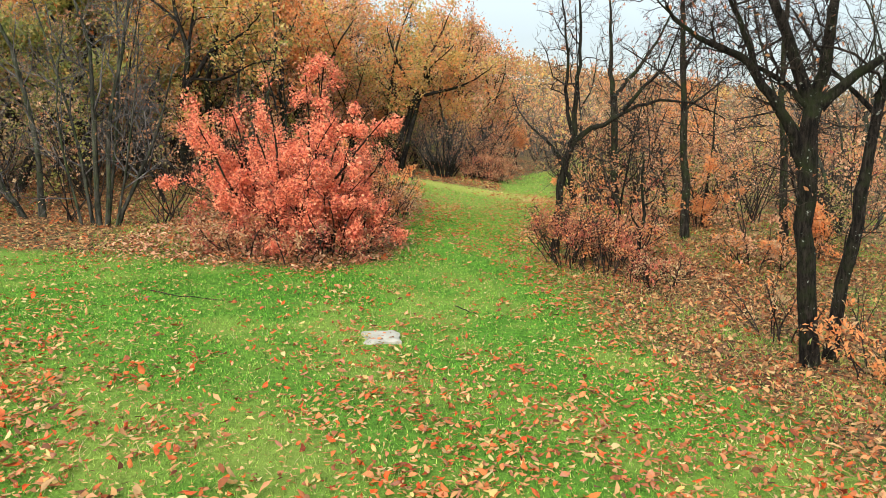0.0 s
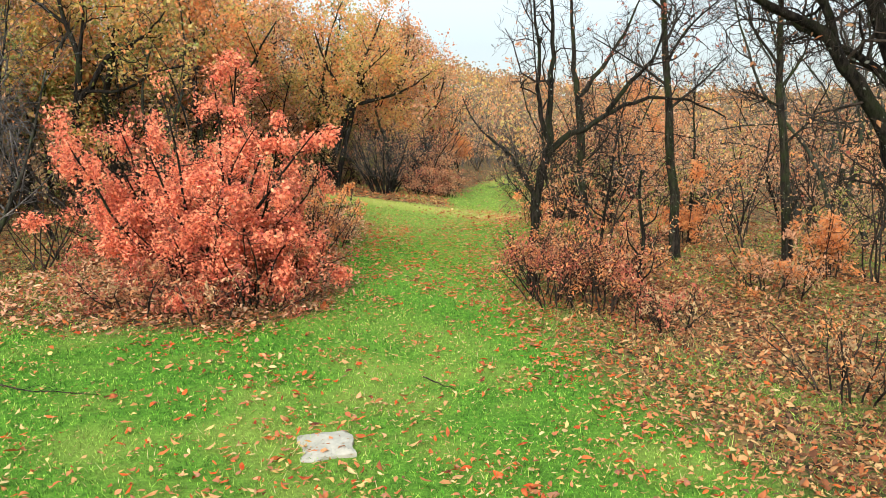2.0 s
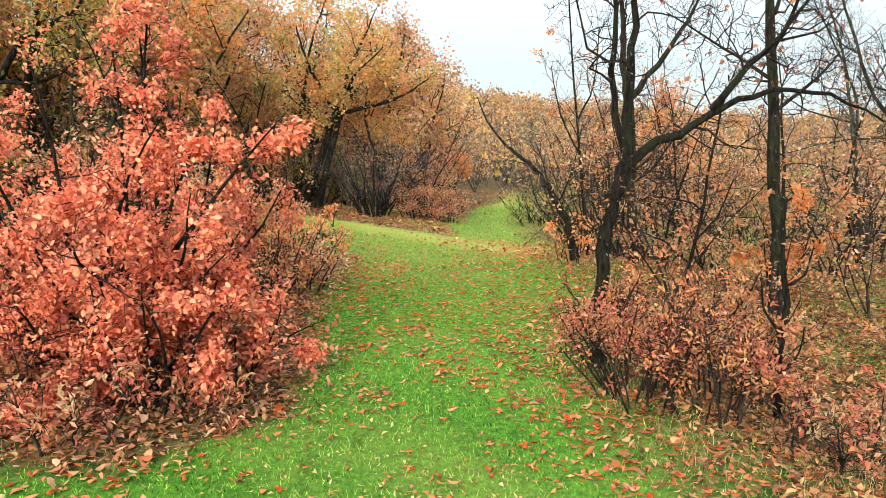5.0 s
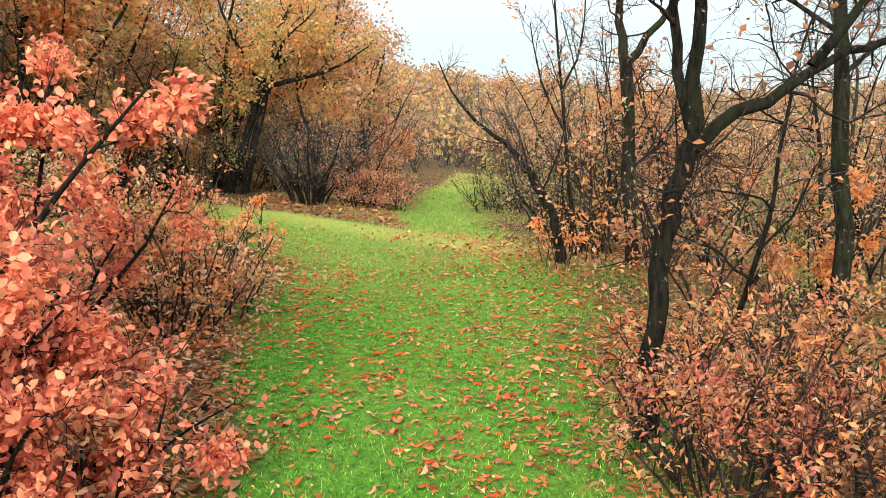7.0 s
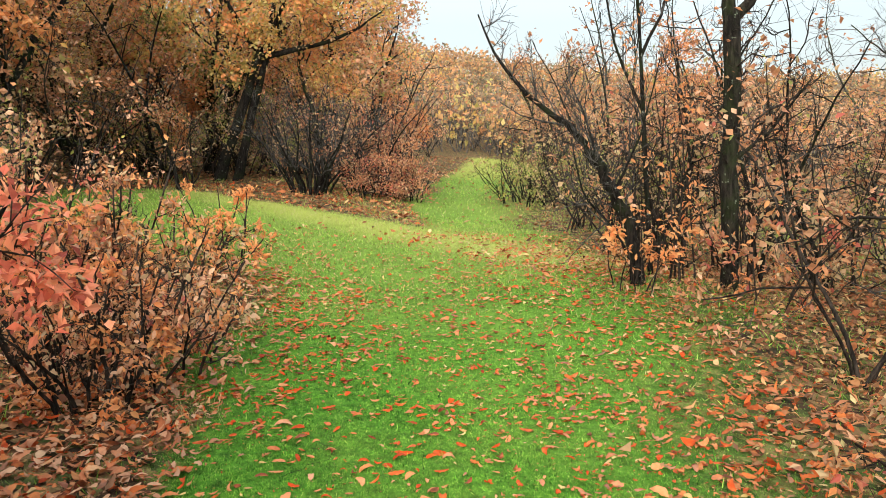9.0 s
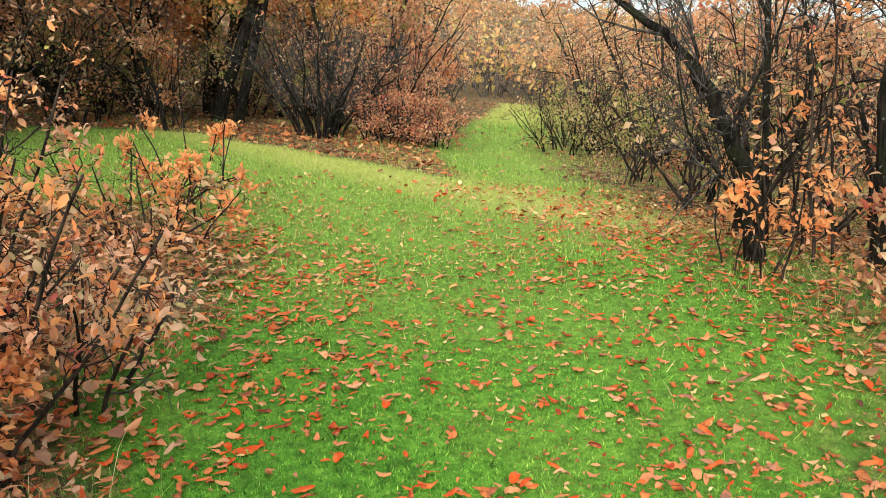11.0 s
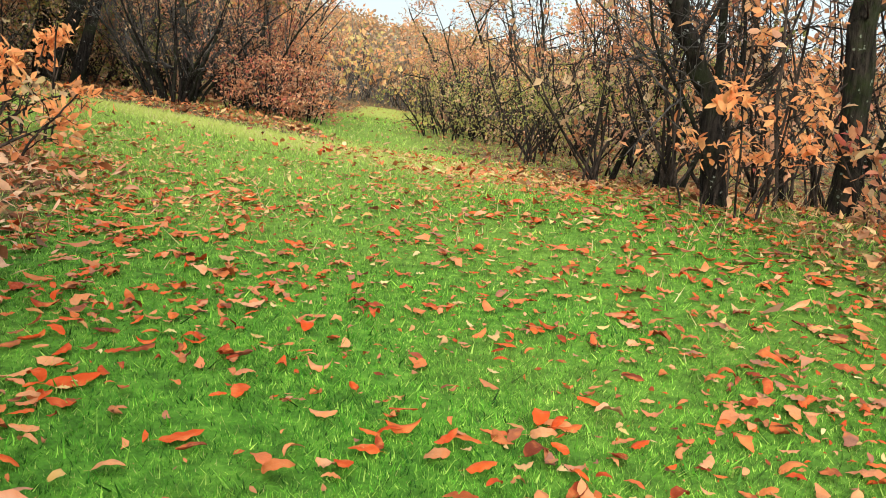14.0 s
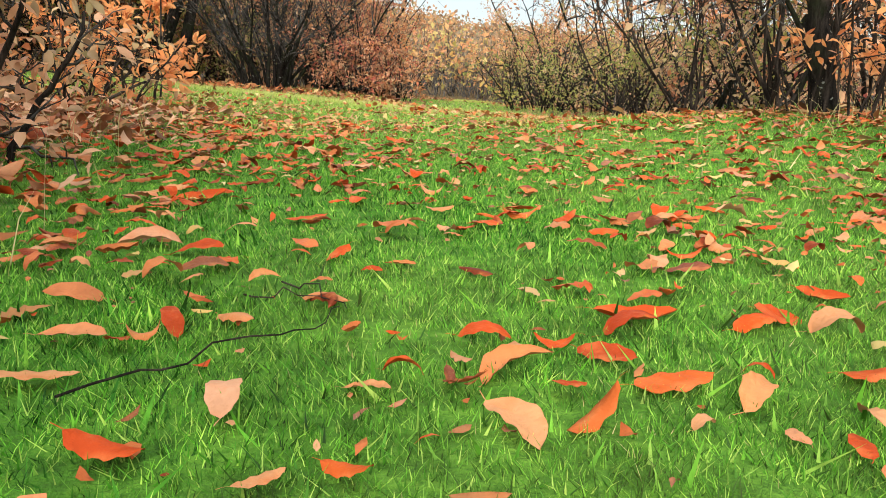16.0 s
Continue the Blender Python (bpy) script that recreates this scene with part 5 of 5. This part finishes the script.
def sown(rng, x0, x1, y0, y1, density, law):
    """Random places in a rectangle, thinned by law(x, y) in 0..1."""
    n = int((x1 - x0) * (y1 - y0) * density)
    x, y = rng.uniform(x0, x1, n), rng.uniform(y0, y1, n)
    k = rng.random(n) < law(x, y)
    return x[k], y[k]


rl = np.random.default_rng(77)


def leaf_law(x, y):
    patch = np.clip(0.55 + 1.0 * waves(1.3 * x + 3, 1.1 * y) + 0.5 * waves(4.3 * x, 4.7 * y + 1), np.where(y > 10.5, 0.35, 0.12), 2.0)
    near = 0.24 + 0.1 * smooth(10, 8, y) + 0.7 * smooth(7.0, 3.4, y) + 0.11 * smooth(10.0, 12.0, y) * smooth(17.5, 14.5, y)
    edge = smooth(-2.0, 0.3, x - lawn_right(y)) * 0.6 + smooth(-1.0, 0.1, lawn_left(y) - x) * smooth(9, 9.6, y) * 1.0 + 0.4 * smooth(0.2, 1.3, x) * smooth(10.5, 12, y) * smooth(16, 14.5, y)
    near = near * smooth(0.0, 2.2, y) * smooth(-8, -4.5, x)
    return np.clip(near * patch + edge * patch + 0.8 * cover(x, y), 0, 1)


NEAR = (-0.6, 1.0, 11.6, 13.2)
x, y = sown(rl, -8, 6.5, 0.0, 18, 380, leaf_law)
q = rl.integers(0, len(x), int(0.8 * len(x)))
to = q[rl.random(len(q)) < 0.5 * (1 - litter(x[q], y[q]))]
x, y = np.append(x, x[to] + rl.normal(0, 0.05, len(to))), np.append(y, y[to] + rl.normal(0, 0.05, len(to)))
inside = (x > NEAR[0]) & (x < NEAR[1]) & (y > NEAR[2]) & (y < NEAR[3])
carpet = rl.random(len(x)) < 0.75 * cover(x, y)
close = (y > 8.0) & (y < 16) & (np.abs(x) < 2.6)
nearer = close & (np.hypot(x - 0.1, y - 11.6) < 2.4) & (y > 11.3)
some = ~inside & ~carpet & close & nearer
strew("fallen_leaves", "curled lobed orange and tan oak leaves on short grass", rl, x[some], y[some], 0.046, 0.006, FALLEN, 8, 0.14)
some = ~inside & ~carpet & close & ~nearer
strew("fallen_leaves", "curled orange and tan oak leaves on short grass", rl, x[some], y[some], 0.048, 0.007, FALLEN, 4, 0.16)
some = ~inside & ~carpet & ~close
half = rl.random(len(x)) < 0.35
strew("fallen_leaves", "scattered bleached tan oak leaves on grass", rl, x[some & half], y[some & half], 0.05, 0.014, PALE, 2, 0.3)
strew("fallen_leaves", "scattered curled orange and brown oak leaves on grass", rl, x[some & ~half], y[some & ~half], 0.05, 0.014, FALLEN, 2, 0.3)
some = ~inside & carpet & nearer
strew("leaf_litter", "curled red and tan oak leaves heaped at the lawn's edge", rl, x[some], y[some], 0.056, 0.02, FALLEN, 5, 0.35)
some = ~inside & carpet & ~nearer
strew("leaf_litter", "brown and russet leaf litter under the bushes", rl, x[some], y[some], 0.055, 0.022, LITTER, 2, 0.35)
a, c = sown(rl, -4, 4.5, 8.5, 16, 260, lambda p, q: cover(p, q))
strew("leaf_litter", "thick carpet of brown and russet fallen leaves", rl, a, c, 0.055, 0.012, LITTER, 1, 0.3)
def drift_law(p, q):
    return smooth(0.5, 2.2, q) * smooth(6.8, 3.6, q) * np.clip(0.45 + 0.8 * waves(0.9 * p + 1, 1.6 * q) + 0.3 * waves(3.1 * p, 3.7 * q), 0.12, 1) * smooth(-7.5, -4, p)


for mat, text in ((FALLEN, "drifts of orange oak leaves on grass"), (LITTER, "drifts of dry tan and brown oak leaves on grass")):
    x2, y2 = sown(rl, -7.5, 4, 0.5, 6.8, 190, drift_law)
    strew("fallen_leaves", text, rl, x2, y2, 0.056, 0.018, mat, 2, 0.35)
x2, y2 = sown(rl, 0.6, 6.0, 1.5, 11.0, 520, lambda p, q: litter(p, q) * np.clip(0.65 + 0.5 * waves(1.7 * p, 1.9 * q), 0.25, 1))
strew("leaf_litter", "dry orange and tan oak leaves over the woodland floor", rl, x2, y2, 0.05, 0.026, LITTER, 2, 0.4)
x2, y2 = sown(rl, -4.0, 0.2, 8.2, 15.6, 320, lambda p, q: cover(p, q))
strew("leaf_litter", "dry reddish oak leaves heaped beside the lawn", rl, x2, y2, 0.055, 0.025, DRY_PINK, 5, 0.35)
nxy = np.stack([x[inside], y[inside]], 1)
rl.shuffle(nxy)

# leaves that lie singly in the grass before the last stop: place, length, heading
RED_SPOTS = [
    (0.232, 11.815, 0.070, 4), (-0.171, 11.743, 0.055, -25), (0.284, 11.99, 0.085, -12), (0.261, 11.949, 0.070, 8), (0.203, 11.878, 0.055, -50), (-0.197, 11.945, 0.035, 70),
    (-0.161, 12.301, 0.075, -20), (-0.012, 12.538, 0.070, 15), (0.178, 12.826, 0.060, 80), (-0.187, 12.778, 0.090, 5), (0.109, 11.925, 0.055, -10), (0.437, 11.973, 0.075, 20),
    (0.415, 11.82, 0.065, 10), (0.306, 11.698, 0.045, 60), (0.145, 11.816, 0.035, 20), (-0.034, 11.701, 0.038, -40), (0.543, 12.044, 0.06, -55),
]
PEACH_SPOTS = [
    (0.116, 11.849, 0.070, 18), (0.078, 11.75, 0.058, -68), (-0.107, 11.802, 0.055, 86), (0.283, 11.78, 0.062, 35), (-0.243, 11.874, 0.065, 4), (-0.234, 11.957, 0.060, -15),
    (-0.177, 11.953, 0.036, 10), (-0.224, 12.341, 0.085, -8), (-0.009, 11.819, 0.038, -30), (0.464, 11.922, 0.075, -6), (0.346, 11.737, 0.045, 70), (-0.084, 11.702, 0.035, 30),
    (0.081, 12.205, 0.042, -35), (0.246, 12.803, 0.065, -15), (-0.079, 12.138, 0.036, 20), (0.271, 11.717, 0.026, 80), (0.21, 11.736, 0.026, 15),
]
free = np.array([all(math.hypot(a - q[0], b - q[1]) > 0.035 for q in RED_SPOTS + PEACH_SPOTS) for a, b in nxy])
front = (nxy[:, 1] < 12.1) & (rl.random(len(nxy)) < 0.55)
nxy = nxy[free & ~front]
rest, nxy = nxy[300:][::3], nxy[:300]
strew("fallen_leaves", "small curled orange leaves in short grass", rl, rest[:, 0], rest[:, 1], 0.04, 0.006, FALLEN, 8, 0.14)
x, y = sown(rl, -8, 5, 0.0, 17, 420, lambda a, b: smooth(0.0, 2.2, b) * smooth(-8, -4.5, a) * np.clip(0.3 + 0.5 * waves(1.1 * a, 1.4 * b + 2) + 0.4 * smooth(7, 3, b), 0.08, 1))
at_feet = (np.hypot(x - 0.1, y - 11.6) < 2.6) & (y > 11.2)
strew("leaf_fragments", "small tan leaf fragments scattered on the lawn", rl, x[~at_feet], y[~at_feet], 0.032, 0.014, PALE, 1, 0.3)
x, y = x[at_feet][::3], y[at_feet][::3]
strew("leaf_fragments", "small bleached oak leaves in short grass", rl, x, y, 0.03, 0.006, PALE, 7, 0.14)
x, y = sown(rl, -4.5, 2.0, 17.5, 22.5, 140, lambda a, b: smooth(0.15, 0.7, litter(a, b)))
strew("leaf_litter", "russet fallen leaves banked along the wood's edge", rl, x, y, 0.06, 0.012, FALLEN, 1, 0.35)
x, y = sown(rl, -1.7, 0.1, 10.6, 15.4, 130, lambda a, b: smooth(-0.05, 0.3, lawn_left(b) - a + 0.15 * waves(1.9 * a, 2.2 * b)))
strew("leaf_litter", "curled orange oak leaves heaped beside a low bush", rl, x, y, 0.055, 0.02, FALLEN, 4, 0.35)
x, y = sown(rl, -12, 12, 8, 36, 60, lambda a, b: np.where((b > 18) | (np.abs(a) > 6.2), np.clip(0.1 + litter(a, b), 0, 1), 0))
strew("leaf_litter", "brown and orange leaf litter under the trees", rl, x, y, 0.085, 0.02, LITTER, 1)

x, y = sown(rl, -1.6, 2.4, 11.0, 15.5, 420, lambda a, b: np.clip(0.5 + 0.6 * waves(1.9 * a + 1, 2.1 * b), 0.1, 1))
strew("leaf_fragments", "dark brown leaf crumbs sunk in short grass", rl, x, y, 0.017, 0.004, FALLEN, 2, 0.3)


def oak_leaf(rng, length, mat, calm=1.0):
    """One curled, lobed leaf with a stalk, as a small grid."""
    rows, cols = 15, 5
    half, lobes = length * rng.uniform(0.16, 0.24), rng.uniform(2.6, 4.0)
    bow, cup = rng.normal(-0.1, 0.6) * calm, rng.normal(-0.25, 0.7) * calm
    bow, cup = bow if abs(bow) > 0.05 else 0.05, cup if abs(cup) > 0.05 else 0.05
    roll, ph, sway = rng.normal(0, 0.35), rng.uniform(0, 6), rng.normal(0, 0.1)
    v, f = [], []
    for i in range(rows):
        q = i / (rows - 1)
        w = half * (0.04 + math.sin(math.pi * q**0.8) ** 0.55 * (1 + 0.07 * math.sin(2 * math.pi * lobes * q + ph)))
        zl = (1 - math.cos(bow * (q - 0.5) * 2)) / (2 * bow) * length
        for j in range(cols):
            c = 2 * j / (cols - 1) - 1
            z = zl + w * (1 - math.cos(cup * c)) / cup + roll * c * w * (q - 0.4) + 0.09 * w * math.sin(2 * math.pi * lobes * q + 2 * c + ph) * c * c - 0.12 * w * (c == 0)
            v.append((math.sin(bow * (q - 0.5) * 2) / (2 * bow) * length - 0.02 * length * c * c, w * math.sin(cup * c) / cup + sway * length * (1 - (2 * q - 1) ** 2), z))
    for i in range(rows - 1):
        for j in range(cols - 1):
            o = i * cols + j
            f.append((o, o + 1, o + cols + 1, o + cols))
    # the stalk: a thin bent strip from the leaf's foot
    o = len(v)
    tip = np.array(v[cols // 2])
    for k in range(4):
        g = k / 3
        for e in (-1, 1):
            v.append(tuple(tip + np.array((-0.22 * length * g, e * 0.006 * length + 0.06 * length * g * g, 0.02 * length * math.sin(3 * g)))))
    f += [(o + 2 * k, o + 2 * k + 1, o + 2 * k + 3, o + 2 * k + 2) for k in range(3)]
    v = np.array(v)
    v[:, 2] -= np.percentile(v[:, 2], 12)
    return mesh_np("fallen_leaf", v, f, mat, True)


protos = [oak_leaf(rl, 0.075, FALLEN_ONE) for _ in range(24)]
for i, (a, b) in enumerate(nxy):
    ob = new("fallen_leaf", protos[i % 24])
    ob.matrix_basis = Matrix.Translation(Vector(on_ground(a, b)) + Vector((0, 0, 0.009))) @ pose(0, 0, 0, rl.normal(0, 9), rl.normal(0, 9), rl.uniform(0, 360))
    ob.scale = (rl.uniform(0.35, 0.88),) * 3
    tagged(ob, "curled orange oak leaf lying on short grass", "leaf", "fallen leaves")
for spots, mat, text in ((RED_SPOTS, FALLEN_RED, "vivid red-orange curled oak leaf on short grass"), (PEACH_SPOTS, FALLEN_PEACH, "pale peach lobed oak leaf on short grass")):
    some = [oak_leaf(rl, 0.06, mat, 0.9) for _ in range(7)]
    for i, (a, b, length, heading) in enumerate(spots):
        ob = new("fallen_leaf", some[i % 7])
        ob.matrix_basis = Matrix.Translation(Vector(on_ground(a, b)) + Vector((0, 0, 0.009))) @ pose(0, 0, 0, rl.normal(8, 9), rl.normal(0, 7), heading)
        ob.scale = (length / 0.06,) * 3
        tagged(ob, text, "leaf", "fallen leaves")


def grass(name, label, rng, x, y, height, width, mat, simple=False):
    n = len(x)
    a = rng.uniform(0, 2 * np.pi, n)
    h = height * rng.uniform(0.5, 1.3, n)
    lean = rng.uniform(0.1, 1.25, n) * h
    dx, dy = np.cos(a), np.sin(a)
    b = rng.uniform(0, 2 * np.pi, n)
    wx, wy = np.cos(b) * width, np.sin(b) * width
    z = ground_z(x, y) - 0.004
    if simple:
        v = np.stack([np.stack([x - wx, y - wy, z], 1), np.stack([x + wx, y + wy, z], 1), np.stack([x + lean * dx, y + lean * dy, z + h], 1)], 1).reshape(-1, 3)
        ob = new(name, mesh_np(name, v, np.arange(3 * n).reshape(-1, 3), mat, False, [("dry", np.repeat(crest(x, y), 3))]))
        tagged(ob, label, "grass", kind="stuff")
        return
    v = np.stack([
        np.stack([x - wx, y - wy, z], 1), np.stack([x + wx, y + wy, z], 1),
        np.stack([x + 0.4 * lean * dx - 0.7 * wx, y + 0.4 * lean * dy - 0.7 * wy, z + 0.6 * h], 1), np.stack([x + 0.4 * lean * dx + 0.7 * wx, y + 0.4 * lean * dy + 0.7 * wy, z + 0.6 * h], 1),
        np.stack([x + lean * dx, y + lean * dy, z + h], 1)], 1).reshape(-1, 3)
    i = np.arange(n)[:, None] * 5
    f = np.concatenate([i + np.array([[0, 1, 3]]), i + np.array([[0, 3, 2]]), i + np.array([[2, 3, 4]])], 1).reshape(-1, 3)
    ob = new(name, mesh_np(name, v, f, mat, False, [("dry", np.repeat(crest(x, y), 5))]))
    tagged(ob, label, "grass", kind="stuff")


def green_law(x, y):
    return np.clip(1.0 - 0.95 * cover(x, y), 0, 1) * np.clip(0.85 + 0.3 * waves(2.1 * x, 2.3 * y + 1), 0.65, 1) * (1 - 0.6 * smooth(0.25, 0.6, waves(8.3 * x + 1 + np.sin(3.1 * y), 9.7 * y + np.sin(4.3 * x))) * smooth(10.5, 11.5, y))


def ring(x, y, a, b):
    return smooth(b, a, np.hypot(x - 0.1, y - 11.2)) * smooth(10.3, 11.3, y)


x, y = sown(rl, -0.9, 1.2, 11.3, 12.7, 70000, lambda a, b: green_law(a, b) * ring(a, b, 0.6, 1.4))
grass("grass", "short fine fresh green grass", rl, x, y, 0.012, 0.00045, GRASS)
x, y = sown(rl, -1.8, 2.2, 11.3, 14.2, 32000, lambda a, b: green_law(a, b) * ring(a, b, 1.3, 3.0))
grass("grass", "short fine green grass of the lawn", rl, x, y, 0.014, 0.0009, GRASS, True)
x, y = sown(rl, -3.0, 3.2, 11.0, 17.0, 9000, lambda a, b: green_law(a, b) * ring(a, b, 2.5, 6.0))
grass("grass", "short green lawn grass", rl, x, y, 0.015, 0.0017, GRASS, True)
x, y = sown(rl, -4.5, 3.0, 2.0, 20.0, 2600, lambda a, b: green_law(a, b) * (1 - 0.85 * ring(a, b, 2.2, 4.5)))
grass("grass", "short green lawn grass beside the path", rl, x, y, 0.028, 0.003, GRASS, True)
x, y = sown(rl, 2.6, 7.0, 5.0, 14.0, 1100, green_law)
grass("grass", "yellowish woodland grass showing through fallen leaves", rl, x, y, 0.05, 0.004, GRASS, True)
x, y = sown(rl, -5.0, 7.0, 17.0, 36.0, 500, green_law)
grass("grass", "green grass of the far path", rl, x, y, 0.04, 0.006, GRASS, True)


def dry_law(x, y):
    return np.clip(0.04 + 0.6 * crest(x, y) * (1 - litter(x, y)) + 0.3 * litter(x, y) * (waves(x, y) > 0.0), 0, 1) * (1 - ring(x, y, 1.6, 2.6))


x, y = sown(rl, -5, 8, 3, 24, 420, dry_law)
grass("dry_grass", "sparse dry straw-coloured grass among the leaves", rl, x, y, 0.05, 0.0028, GRASS_DRY, True)
x, y = sown(rl, -8, 10, 3, 24, 420, lambda a, b: 0.7 * litter(a, b) * (waves(1.4 * a + 2, 1.2 * b) > 0.05))
grass("tuft_grass", "patches of green grass showing through fallen leaves", rl, x, y, 0.06, 0.004, GRASS, True)


x, y = sown(rl, -1.4, 2.0, 11.2, 14.5, 2600, lambda a, b: np.clip(0.35 + 0.7 * waves(5.1 * a + 2, 5.7 * b), 0.05, 1) * ring(a, b, 1.8, 3.2))
grass("dead_grass", "fine dead grass blades among the green", rl, x, y, 0.012, 0.0007, GRASS_DRY, True)


def straw(rng, spots):
    """Tall dry grass stalks in loose tufts."""
    x, y = [], []
    for sx, sy, n, spread in spots:
        x.append(rng.normal(sx, spread, n))
        y.append(rng.normal(sy, spread, n))
    grass("straw_tuft", "tall thin straw-coloured dead grass stalks", rng, np.concatenate(x), np.concatenate(y), 0.17, 0.001, GRASS_DRY)


straw(rl, [(2.3, 8.7, 120, 0.22), (1.5, 9.0, 90, 0.2), (2.7, 9.2, 90, 0.3), (3.0, 8.2, 60, 0.3), (-0.62, 12.4, 40, 0.12), (-0.7, 13.6, 60, 0.2), (2.1, 13.9, 40, 0.2), (2.6, 14.0, 40, 0.25), (-0.9, 15.6, 60, 0.25), (1.3, 9.9, 60, 0.2), (3.3, 6.2, 60, 0.3), (1.6, 10.8, 50, 0.2)])
